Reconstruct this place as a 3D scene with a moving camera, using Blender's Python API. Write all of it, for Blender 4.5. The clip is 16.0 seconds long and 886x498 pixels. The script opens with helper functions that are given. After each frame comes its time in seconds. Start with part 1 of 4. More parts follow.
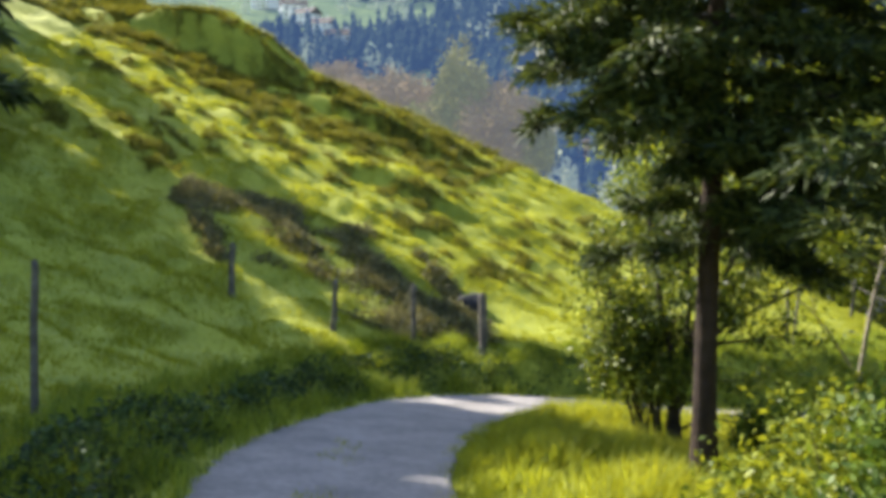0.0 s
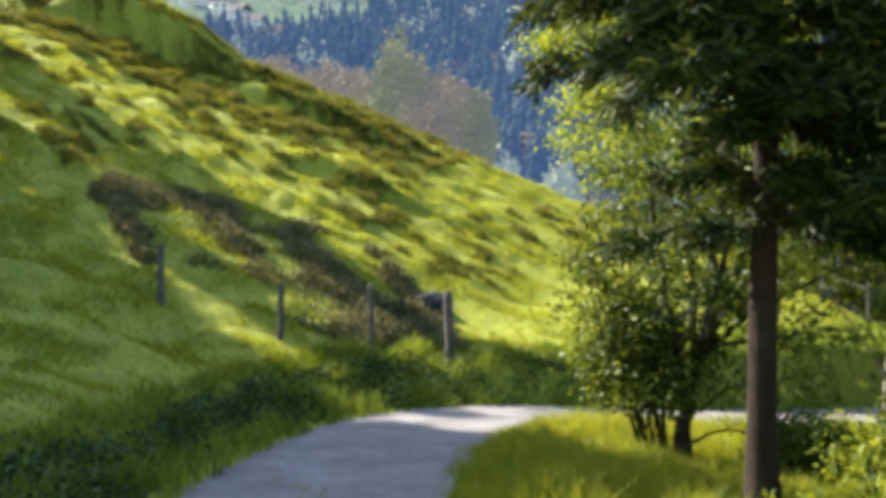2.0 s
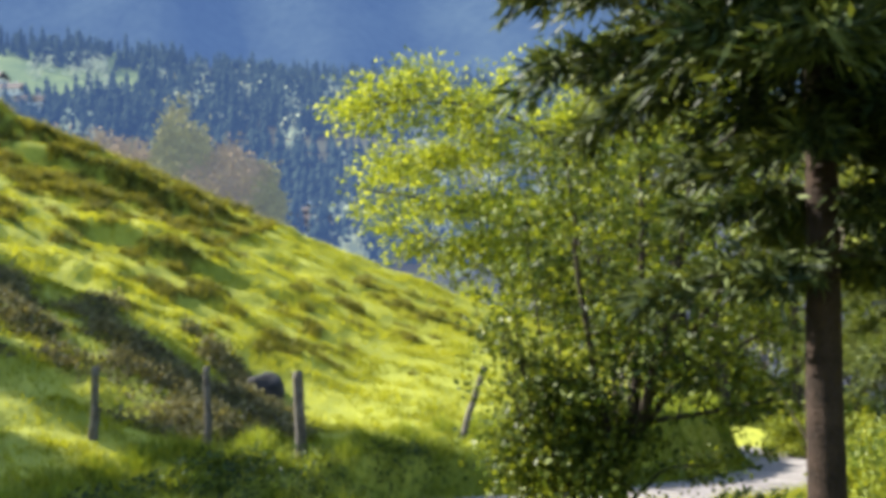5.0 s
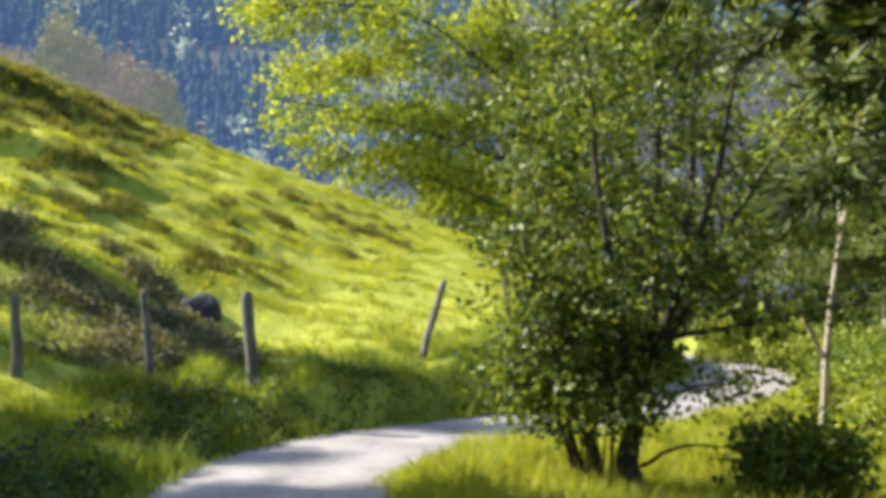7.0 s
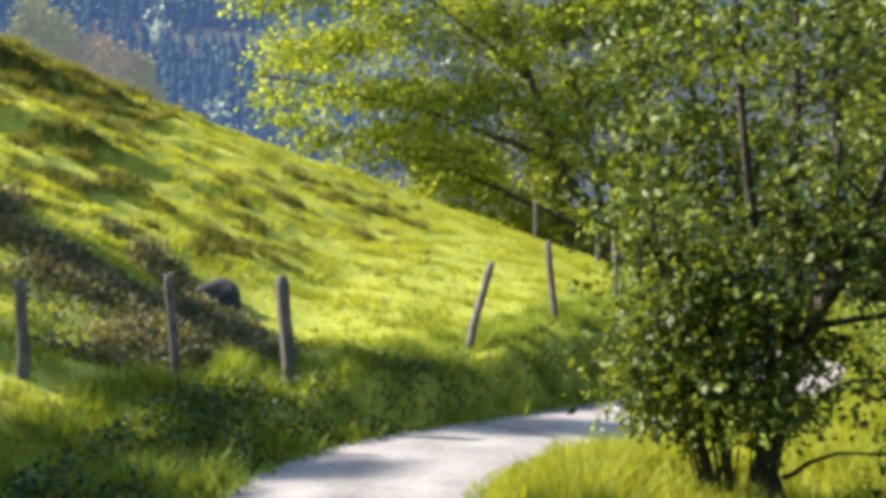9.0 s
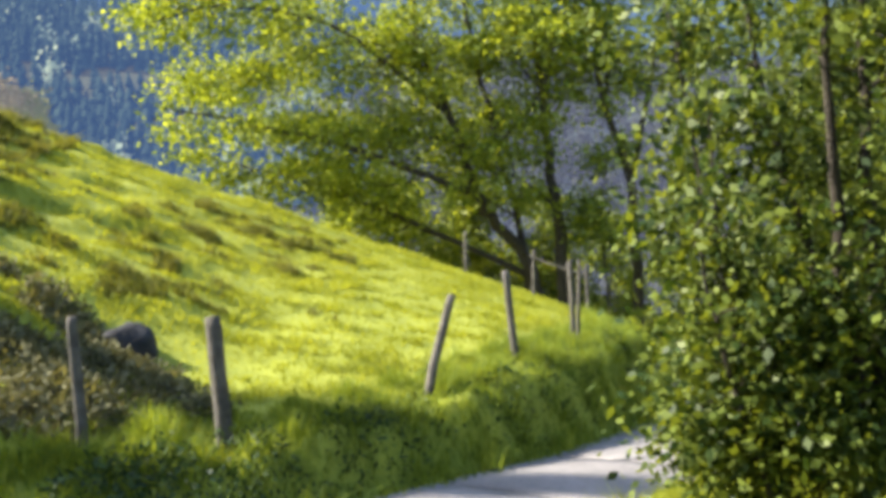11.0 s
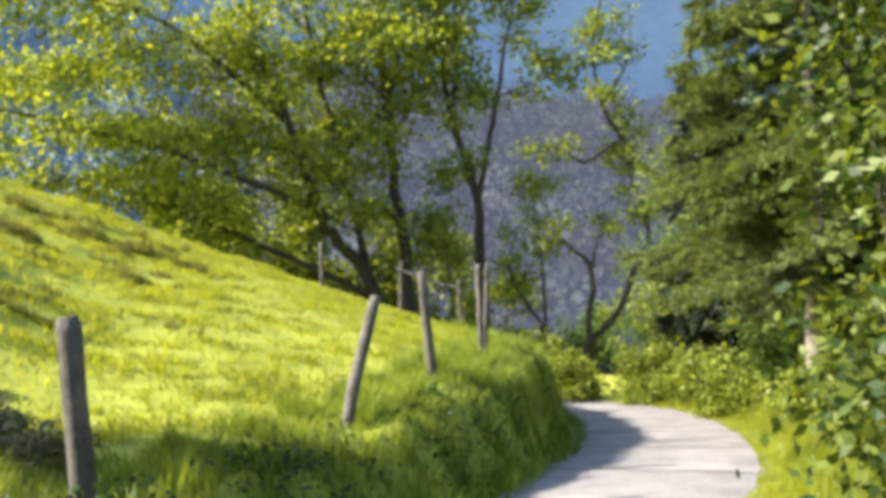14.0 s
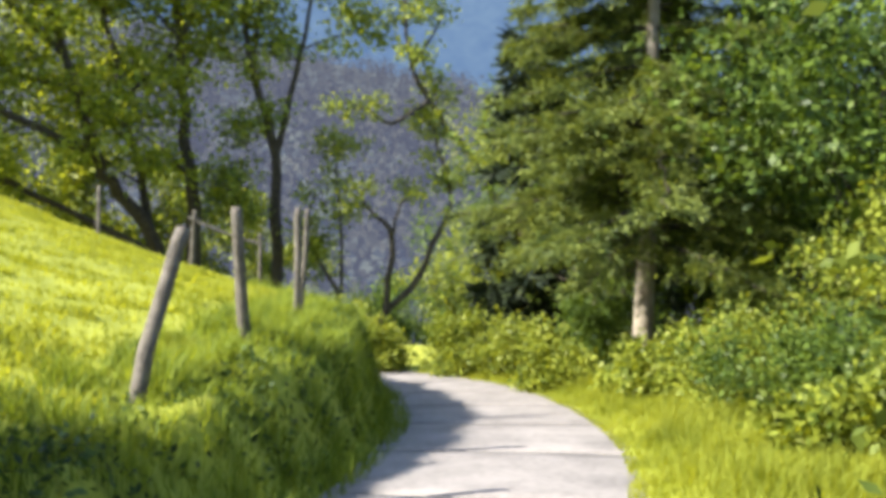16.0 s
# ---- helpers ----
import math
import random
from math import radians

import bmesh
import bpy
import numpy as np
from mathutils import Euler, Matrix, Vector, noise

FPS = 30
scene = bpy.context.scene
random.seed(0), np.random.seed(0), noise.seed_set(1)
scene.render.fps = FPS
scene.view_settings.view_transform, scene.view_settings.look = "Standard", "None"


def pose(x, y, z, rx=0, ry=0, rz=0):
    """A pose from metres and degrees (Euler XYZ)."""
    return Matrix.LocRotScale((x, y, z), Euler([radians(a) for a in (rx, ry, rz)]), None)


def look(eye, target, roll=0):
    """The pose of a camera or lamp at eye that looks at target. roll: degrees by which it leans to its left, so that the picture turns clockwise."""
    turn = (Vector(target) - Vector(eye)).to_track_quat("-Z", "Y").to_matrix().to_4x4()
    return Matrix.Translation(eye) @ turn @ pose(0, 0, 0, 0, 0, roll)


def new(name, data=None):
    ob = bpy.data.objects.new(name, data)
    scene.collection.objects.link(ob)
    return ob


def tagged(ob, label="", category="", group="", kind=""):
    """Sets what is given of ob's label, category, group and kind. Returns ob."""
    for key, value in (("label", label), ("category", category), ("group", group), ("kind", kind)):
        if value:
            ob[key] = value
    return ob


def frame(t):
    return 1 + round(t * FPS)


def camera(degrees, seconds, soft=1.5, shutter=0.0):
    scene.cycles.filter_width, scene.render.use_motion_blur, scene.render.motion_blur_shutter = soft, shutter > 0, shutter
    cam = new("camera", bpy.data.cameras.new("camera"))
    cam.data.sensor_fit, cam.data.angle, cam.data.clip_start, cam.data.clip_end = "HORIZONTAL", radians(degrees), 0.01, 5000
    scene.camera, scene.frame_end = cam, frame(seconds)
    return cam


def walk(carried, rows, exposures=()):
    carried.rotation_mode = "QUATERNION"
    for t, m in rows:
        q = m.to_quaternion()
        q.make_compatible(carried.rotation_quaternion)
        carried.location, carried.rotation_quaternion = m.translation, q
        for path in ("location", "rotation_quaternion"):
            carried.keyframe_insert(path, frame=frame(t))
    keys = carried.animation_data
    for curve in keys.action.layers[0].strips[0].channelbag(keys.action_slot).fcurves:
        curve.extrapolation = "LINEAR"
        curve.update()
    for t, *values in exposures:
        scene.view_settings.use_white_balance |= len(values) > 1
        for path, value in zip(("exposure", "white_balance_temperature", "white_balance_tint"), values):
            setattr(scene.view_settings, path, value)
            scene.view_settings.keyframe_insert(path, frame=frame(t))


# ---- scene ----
cam = camera(50.0, 16.0, soft=4.8)
PATH = [
    (0, (6.143, -5.463, 3.168), (5.398, -3.611, 3.06), 0.6),
    (0.5, (5.813, -4.889, 3.113), (5.186, -2.998, 2.932), 0.9),
    (1, (5.549, -4.424, 3.032), (4.963, -2.525, 2.811), 0.8),
    (1.5, (5.338, -4.006, 3.014), (4.724, -2.111, 2.826), 0.3),
    (2, (5.06, -3.687, 3.017), (4.435, -1.791, 2.901), -0.8),
    (2.5, (4.721, -3.38, 2.975), (4.12, -1.473, 2.939), -1.7),
    (3, (4.419, -3.095, 2.973), (3.88, -1.169, 3.007), -2.1),
    (3.5, (4.123, -2.815, 2.959), (3.674, -0.867, 3.031), -2.1),
    (4, (3.873, -2.447, 2.912), (3.523, -0.479, 2.984), -1.4),
    (6.5, (2.593, -1.057, 2.761), (2.605, 0.94, 2.665), -2.8),
    (7, (2.368, -0.59, 2.741), (2.405, 1.404, 2.588), -2.4),
    (7.5, (2.124, -0.202, 2.711), (2.169, 1.787, 2.504), -2.0),
    (8, (1.865, 0.177, 2.68), (1.922, 2.16, 2.428), -1.8),
    (8.5, (1.629, 0.584, 2.623), (1.692, 2.569, 2.387), -2.3),
    (9, (1.395, 0.95, 2.582), (1.479, 2.94, 2.394), -2.7),
    (11.5, (0.764, 3.126, 2.295), (1.112, 5.093, 2.2), -3.4),
    (12, (0.604, 3.521, 2.248), (1.014, 5.477, 2.175), -3.0),
    (12.5, (0.5, 3.979, 2.14), (0.972, 5.921, 2.059), -2.7),
    (13, (0.406, 4.48, 2.027), (0.939, 6.404, 1.923), -2.7),
    (13.5, (0.268, 5.034, 1.959), (0.862, 6.94, 1.841), -2.4),
    (14, (0.242, 5.463, 1.888), (0.903, 7.349, 1.807), -2.6),
    (14.5, (0.234, 5.946, 1.782), (0.976, 7.801, 1.71), -2.0),
    (15, (0.338, 6.453, 1.681), (1.183, 8.263, 1.588), -0.8),
    (15.5, (0.433, 7.017, 1.564), (1.392, 8.766, 1.42), 0.6),
    (16, (0.58, 7.514, 1.485), (1.641, 9.202, 1.335), 1.0),
]
walk(cam, [(t, look(e, g, r)) for t, e, g, r in PATH], exposures=[(0, 1.66), (5, 1.74), (10, 1.76), (16, 1.8)])

# ---- world, sun ----
SUN_DIR = Vector((-0.74, 0.22, 0.65)).normalized()
world = bpy.data.worlds.new("sky")
scene.world = world
world.use_nodes = True
wn = world.node_tree
sky = wn.nodes.new("ShaderNodeTexSky")
sky.sky_type = "NISHITA"
sky.sun_disc = False
sky.sun_elevation = math.asin(SUN_DIR.z)
sky.sun_rotation = math.atan2(SUN_DIR.x, SUN_DIR.y)
wn.nodes["Background"].inputs[1].default_value = 0.14
wn.links.new(sky.outputs[0], wn.nodes["Background"].inputs[0])
sun = new("sun", bpy.data.lights.new("sun", "SUN"))
sun.data.energy = 5.0
sun.data.angle = radians(0.6)
sun.data.color = (1.0, 0.94, 0.82)
sun.matrix_basis = look(SUN_DIR * 60, (0, 0, 0))

# ---- materials ----


def material(name, dark, light, scale, rough=0.8, bump=0.3, translucent=0.0, fine=0.0, spread=0.0, metal=0.0):
    """Two tones mixed by noise at two scales, a bump, an object-to-object spread and, for leaves, light passing through."""
    m = bpy.data.materials.new(name)
    m.use_nodes = True
    nt = m.node_tree
    bsdf = nt.nodes["Principled BSDF"]
    bsdf.inputs["Roughness"].default_value = rough
    bsdf.inputs["Metallic"].default_value = metal
    bsdf.inputs["Specular IOR Level"].default_value = 0.25
    geo = nt.nodes.new("ShaderNodeNewGeometry")
    big = nt.nodes.new("ShaderNodeTexNoise")
    big.inputs["Scale"].default_value = scale
    big.inputs["Detail"].default_value = 6
    small = nt.nodes.new("ShaderNodeTexNoise")
    small.inputs["Scale"].default_value = scale * 9
    small.inputs["Detail"].default_value = 4
    for n in (big, small):
        nt.links.new(geo.outputs["Position"], n.inputs["Vector"])
    mix = nt.nodes.new("ShaderNodeMath")
    mix.operation = "MULTIPLY_ADD"
    mix.inputs[1].default_value = 0.45 + fine
    nt.links.new(small.outputs["Fac"], mix.inputs[0])
    half = nt.nodes.new("ShaderNodeMath")
    half.operation = "MULTIPLY"
    half.inputs[1].default_value = 0.6
    nt.links.new(big.outputs["Fac"], half.inputs[0])
    nt.links.new(half.outputs[0], mix.inputs[2])
    fac = mix.outputs[0]
    if spread:
        isl = nt.nodes.new("ShaderNodeMath")
        isl.operation = "MULTIPLY_ADD"
        isl.inputs[1].default_value = spread
        nt.links.new(geo.outputs["Random Per Island"], isl.inputs[0])
        sub = nt.nodes.new("ShaderNodeMath")
        sub.operation = "SUBTRACT"
        sub.inputs[1].default_value = spread / 2
        nt.links.new(fac, sub.inputs[0])
        nt.links.new(sub.outputs[0], isl.inputs[2])
        fac = isl.outputs[0]
    ramp = nt.nodes.new("ShaderNodeValToRGB")
    ramp.color_ramp.elements[0].position, ramp.color_ramp.elements[1].position = 0.34, 0.68
    ramp.color_ramp.elements[0].color = (*dark, 1)
    ramp.color_ramp.elements[1].color = (*light, 1)
    nt.links.new(fac, ramp.inputs[0])
    nt.links.new(ramp.outputs[0], bsdf.inputs["Base Color"])
    if bump:
        b = nt.nodes.new("ShaderNodeBump")
        b.inputs["Strength"].default_value = bump
        b.inputs["Distance"].default_value = 0.02
        nt.links.new(small.outputs["Fac"], b.inputs["Height"])
        nt.links.new(b.outputs[0], bsdf.inputs["Normal"])
    if translucent:
        tr = nt.nodes.new("ShaderNodeBsdfTranslucent")
        warm = nt.nodes.new("ShaderNodeMix")
        warm.data_type, warm.blend_type = "RGBA", "MULTIPLY"
        warm.inputs[0].default_value = 1.0
        warm.inputs[7].default_value = (1.55, 1.35, 0.5, 1)
        nt.links.new(ramp.outputs[0], warm.inputs[6])
        nt.links.new(warm.outputs[2], tr.inputs[0])
        ms = nt.nodes.new("ShaderNodeMixShader")
        ms.inputs[0].default_value = translucent
        nt.links.new(bsdf.outputs[0], ms.inputs[1])
        nt.links.new(tr.outputs[0], ms.inputs[2])
        nt.links.new(ms.outputs[0], nt.nodes["Material Output"].inputs[0])
    return m


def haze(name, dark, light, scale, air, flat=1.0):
    """A far surface with blue air haze painted in: a constant glow added to its colour."""
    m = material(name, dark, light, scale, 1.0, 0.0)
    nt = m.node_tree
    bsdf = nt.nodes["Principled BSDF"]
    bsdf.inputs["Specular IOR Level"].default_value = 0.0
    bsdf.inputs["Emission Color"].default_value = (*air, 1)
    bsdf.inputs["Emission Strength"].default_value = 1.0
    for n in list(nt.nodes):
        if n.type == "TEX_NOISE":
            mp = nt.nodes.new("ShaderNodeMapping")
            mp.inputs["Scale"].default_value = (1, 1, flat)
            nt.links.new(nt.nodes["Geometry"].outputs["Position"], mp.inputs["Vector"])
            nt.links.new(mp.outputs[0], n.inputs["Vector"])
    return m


TURF = material("turf", (0.17, 0.195, 0.024), (0.31, 0.325, 0.04), 1.3, 0.9, 0.8)
BLADE = material("grass_blade", (0.155, 0.195, 0.022), (0.305, 0.335, 0.04), 0.8, 0.7, 0.0, 0.5, spread=0.2)
LUSH = material("lush_grass", (0.07, 0.115, 0.016), (0.24, 0.30, 0.04), 1.1, 0.7, 0.0, 0.45, spread=0.35)
DRY = material("dry_bracken", (0.055, 0.058, 0.03), (0.19, 0.18, 0.095), 1.5, 0.9, 0.0, 0.2, spread=0.4)
CONCRETE = material("road_concrete", (0.14, 0.128, 0.124), (0.275, 0.252, 0.24), 1.6, 0.85, 0.35)
BARK = material("bark", (0.018, 0.015, 0.012), (0.07, 0.058, 0.043), 5.0, 0.95, 1.0)
BARK_PALE = material("pale_bark", (0.14, 0.115, 0.085), (0.42, 0.37, 0.30), 5.0, 0.9, 1.0)
BARK_RED = material("spruce_bark", (0.014, 0.010, 0.008), (0.06, 0.04, 0.03), 6.0, 0.95, 1.0)
POSTWOOD = material("weathered_post_wood", (0.045, 0.04, 0.035), (0.19, 0.17, 0.145), 7.0, 0.9, 0.9)
STONE = material("field_stone", (0.012, 0.012, 0.013), (0.055, 0.053, 0.055), 5.0, 0.9, 0.8)
LEAF_YELLOW = material("young_leaf", (0.085, 0.125, 0.016), (0.265, 0.315, 0.04), 0.5, 0.55, 0.0, 0.55, spread=0.4)
LEAF_GREEN = material("green_leaf", (0.03, 0.06, 0.012), (0.12, 0.18, 0.03), 0.9, 0.5, 0.0, 0.4, spread=0.5)
LEAF_BRIGHT = material("bright_leaf", (0.07, 0.105, 0.014), (0.25, 0.29, 0.038), 0.9, 0.5, 0.0, 0.4, spread=0.5)
NEEDLE = material("spruce_needle", (0.012, 0.026, 0.010), (0.085, 0.11, 0.028), 1.2, 0.6, 0.0, 0.2, spread=0.5)
# Darker copy of the spruce needle, with shade put into its colour.
NEEDLE_SHADED = material("shaded_spruce_needle", (0.006, 0.013, 0.007), (0.028, 0.042, 0.016), 1.2, 0.7, 0.0, 0.06, spread=0.5)
LEAF_MID = material("hazel_leaf", (0.026, 0.05, 0.010), (0.15, 0.19, 0.03), 0.9, 0.5, 0.0, 0.38, spread=0.55)
TUSSOCK = material("rush_tussock", (0.045, 0.058, 0.014), (0.19, 0.19, 0.04), 1.4, 0.8, 0.0, 0.3, spread=0.4)
NEEDLE_LIGHT = material("young_spruce_needle", (0.028, 0.05, 0.012), (0.15, 0.185, 0.034), 1.0, 0.6, 0.0, 0.3, spread=0.5)
# Far tones: the last colour is distance haze, painted in as glow.
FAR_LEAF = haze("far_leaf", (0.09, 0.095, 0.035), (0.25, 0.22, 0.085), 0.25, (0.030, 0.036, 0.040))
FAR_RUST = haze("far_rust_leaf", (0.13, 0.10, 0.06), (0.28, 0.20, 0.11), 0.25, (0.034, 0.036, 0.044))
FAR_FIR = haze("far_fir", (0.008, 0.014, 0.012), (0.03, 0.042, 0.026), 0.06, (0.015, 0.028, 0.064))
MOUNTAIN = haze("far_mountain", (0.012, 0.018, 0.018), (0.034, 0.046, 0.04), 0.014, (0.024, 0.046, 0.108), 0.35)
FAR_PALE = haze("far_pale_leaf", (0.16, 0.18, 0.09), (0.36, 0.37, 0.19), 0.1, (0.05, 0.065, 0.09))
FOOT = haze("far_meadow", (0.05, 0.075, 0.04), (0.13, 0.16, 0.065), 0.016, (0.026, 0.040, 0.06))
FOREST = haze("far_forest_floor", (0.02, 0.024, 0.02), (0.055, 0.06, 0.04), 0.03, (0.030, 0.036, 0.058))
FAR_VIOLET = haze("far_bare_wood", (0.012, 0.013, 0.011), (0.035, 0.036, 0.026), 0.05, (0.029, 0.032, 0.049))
# Green herb leaf with the bank's own shade mixed into the tone.
HERB = material("shaded_nettle_leaf", (0.012, 0.03, 0.009), (0.055, 0.095, 0.022), 1.6, 0.6, 0.0, 0.2, spread=0.5)
PLASTER = material("house_plaster", (0.6, 0.58, 0.54), (0.8, 0.78, 0.74), 2.0, 0.9, 0.1)
ROOF = material("house_roof", (0.05, 0.045, 0.05), (0.12, 0.10, 0.10), 2.0, 0.9, 0.3)
PANE = material("window_pane", (0.02, 0.025, 0.03), (0.04, 0.05, 0.06), 1.0, 0.1, 0.0)

# ---- the lie of the land ----
rng = np.random.default_rng(7)


def vnoise(x, y, seed):
    """Smooth value noise in 0..1 on a unit lattice."""
    x, y = np.asarray(x, float), np.asarray(y, float)
    ix, iy = np.floor(x).astype(np.int64), np.floor(y).astype(np.int64)
    fx, fy = x - ix, y - iy
    fx, fy = fx * fx * (3 - 2 * fx), fy * fy * (3 - 2 * fy)

    def h(a, b):
        n = (a * 374761393 + b * 668265263 + seed * 1442695041) & 0x7FFFFFFF
        n = ((n ^ (n >> 13)) * 1274126177) & 0x7FFFFFFF
        return ((n ^ (n >> 16)) & 0xFFFF) / 65535.0

    a, b, c, d = h(ix, iy), h(ix + 1, iy), h(ix, iy + 1), h(ix + 1, iy + 1)
    return (a * (1 - fx) + b * fx) * (1 - fy) + (c * (1 - fx) + d * fx) * fy


def smooth(a, b, v):
    u = np.clip((v - a) / (b - a), 0, 1)
    return u * u * (3 - 2 * u)


LANE = [(17, -22), (11.6, -12.5), (6.9, -5.8), (4.5, -2.1), (2.6, 0.8), (1.6, 3.2), (1.0, 6.0), (0.8, 8.2), (1.35, 10.2), (2.75, 11.6), (4.5, 13.2), (6.5, 15.6), (8.3, 18.4), (9.9, 21.8), (10.6, 25.2), (10.3, 29), (8.8, 33), (6, 37)]


def lane_line(step=0.15):
    p = [Vector((*q, 0)) for q in LANE]
    out = []
    for i in range(1, len(p) - 2):
        n = max(2, int((p[i + 1] - p[i]).length / step))
        for k in range(n):
            t = k / n
            a, b, c, d = p[i - 1], p[i], p[i + 1], p[i + 2]
            out.append(0.5 * (2 * b + (c - a) * t + (2 * a - 5 * b + 4 * c - d) * t * t + (3 * b - a - 3 * c + d) * t ** 3))
    return np.array([(v.x, v.y) for v in out])


LINE = lane_line()
TAN = np.gradient(LINE, axis=0)
TAN /= np.linalg.norm(TAN, axis=1)[:, None]
HALF = 1.15 + 0.25 * smooth(9, 16, LINE[:, 1])


def beside(x, y):
    """Distance to the lane's middle, left of it positive, and the lane's half width there."""
    x, y = np.atleast_1d(np.asarray(x, float)), np.atleast_1d(np.asarray(y, float))
    d, w = np.empty(len(x)), np.empty(len(x))
    for s in range(0, len(x), 20000):
        px, py = x[s:s + 20000, None], y[s:s + 20000, None]
        q = (px - LINE[None, :, 0]) ** 2 + (py - LINE[None, :, 1]) ** 2
        k = q.argmin(1)
        side = TAN[k, 0] * (py[:, 0] - LINE[k, 1]) - TAN[k, 1] * (px[:, 0] - LINE[k, 0])
        d[s:s + 20000] = np.sqrt(q[np.arange(len(k)), k]) * np.sign(side)
        w[s:s + 20000] = HALF[k]
    return d, w


def lane_z(x, y):
    ye = np.where(y > 26, 26 + 26 * (1 - np.exp(-np.maximum(y - 26, 0) / 26)), np.maximum(y, -30))
    return 1.07 - 0.047 * np.clip(x, -25, 25) - 0.138 * ye


def land(x, y, rough=True):
    x, y = np.atleast_1d(np.asarray(x, float)), np.atleast_1d(np.asarray(y, float))
    d, w = beside(x, y)
    base = lane_z(x, y)
    xe = np.clip(x, -70, 30)
    pos = np.maximum(xe, 0)
    hill = 2.35 - 0.41 * xe - 0.13 * (30 - np.minimum(y, 30)) + 0.018 * np.minimum(pos, 7) * np.clip(30 - y, 0, 14)
    over = np.maximum(y - 30, 0)
    hill = hill - over * over / (over + 9) * 0.55
    up = base + 0.20 * np.clip(d - w, 0, 40)
    k = 2.5
    hill = np.logaddexp(k * hill, k * up) / k - 0.12
    far_left = -5 + np.minimum(0.30 * np.maximum(-x - 4, 0), 45)
    hill = hill + np.maximum(far_left - hill, 0) * smooth(38, 62, y)
    bank = smooth(0.0, 0.62 - 0.06 * smooth(9, 15, y), d - w)
    z = base + (hill - base) * bank
    z = np.where(d < 0, base - 0.10 * np.maximum(-d - 9, 0) ** 0.9 + 0.10 * smooth(w, w + 0.9, -d), z)
    z = z + np.minimum(0.07 * np.maximum(y - 75, 0), 4) * smooth(120, -40, x) - 0.35 * smooth(0.4, 3, -d - w) * smooth(15, 11, y) * smooth(4, 9, y)
    z = z - np.clip(0.22 * (np.maximum(x, 0) * 0.6 + y - 48), 0, 30) * smooth(-6, 14, x)
    if rough:
        out = smooth(0.1, 0.9, np.abs(d) - w)
        near = smooth(80, 40, y)
        lump = vnoise(x * 0.9 + y * 0.25, y * 1.5, 3) - 0.5
        ledge = vnoise(x * 0.7, y * 2.4 + x * 0.5, 5) - 0.5
        tuft = vnoise(x * 2.7, y * 2.7, 9) - 0.5
        left = smooth(0.8, 3, d - w)
        z = z + out * near * (0.14 * tuft * (0.35 + 0.7 * left * smooth(3, -6, x)) + left * (0.16 * lump * smooth(8, -4, x) + 0.30 * ledge * smooth(3, -9, x)))
        # turf mounds near the crest, with a steep shaded front
        for mx, my, mh, ra, rb in ((-9.6, 26.5, 0.7, 2.6, 1.0), (-16.2, 26.5, 1.8, 3.4, 1.0), (-5.5, 21, 0.4, 3, 0.9)):
            u = (x - mx) / ra
            v = (y - my - 0.2 * (x - mx)) / rb
            z = z + mh * np.exp(-u * u) * smooth(-1.0, -0.55, v) * smooth(3.5, 0.3, v)
        e = d - w
        z = z + 0.30 * (vnoise(x * 1.5, y * 1.5, 71) - 0.5 + 0.5 * (vnoise(x * 3.6, y * 3.6, 72) - 0.5)) * np.exp(-((e - 0.5) / 0.3) ** 2)
        z = z - 0.42 * np.exp(-((x + 1.3) / 1.2) ** 2 - ((y - 14.8) / 1.3) ** 2)
        z = z + 0.5 * smooth(3, 20, -d) * (vnoise(x * 0.3, y * 0.3, 21) - 0.5)
    return z


def ground_at(x, y):
    return float(land([x], [y])[0])


# ---- meshes ----


def part(name, bm, mat, parent=None, label=""):
    me = bpy.data.meshes.new(name)
    bm.to_mesh(me)
    bm.free()
    me.materials.append(mat)
    ob = new(name, me)
    ob.parent = parent
    if label:
        tagged(ob, label)
    return ob


def thing(name, x, y, z, label, category, group="", kind=""):
    ob = new(name)
    ob.location = (x, y, z)
    ob.empty_display_size = 0.1
    return tagged(ob, label, category, group, kind)


def array_mesh(name, verts, faces, mat, parent=None, label="", flat=True):
    """A mesh from arrays: verts (n,3), faces (m,3 or 4)."""
    me = bpy.data.meshes.new(name)
    verts, faces = np.ascontiguousarray(verts, np.float32), np.ascontiguousarray(faces, np.int32)
    m, k = faces.shape
    me.vertices.add(len(verts))
    me.vertices.foreach_set("co", verts.ravel())
    me.loops.add(m * k)
    me.loops.foreach_set("vertex_index", faces.ravel())
    me.polygons.add(m)
    me.polygons.foreach_set("loop_start", np.arange(m, dtype=np.int32) * k)
    if not flat:
        me.polygons.foreach_set("use_smooth", np.ones(m, bool))
    me.update(calc_edges=True)
    me.materials.append(mat)
    ob = new(name, me)
    ob.parent = parent
    if label:
        tagged(ob, label)
    return ob


def leaves(points, size, tilt=None, stretch=1.7, jitter=0.35, gen=rng):
    """Lozenge leaves, one at each point. tilt: way in which each leaf points."""
    n = len(points)
    way = gen.normal(size=(n, 3))
    if tilt is not None:
        way = tilt + jitter * way
    way /= np.linalg.norm(way, axis=1)[:, None] + 1e-9
    side = np.cross(way, gen.normal(size=(n, 3)))
    side /= np.linalg.norm(side, axis=1)[:, None] + 1e-9
    s = size * gen.uniform(0.6, 1.3, n)[:, None]
    a, b = way * s * stretch, side * s * 0.5
    v = np.stack([points, points + a * 0.45 + b, points + a, points + a * 0.45 - b], 1)
    return v.reshape(-1, 3), np.arange(4 * n).reshape(-1, 4)


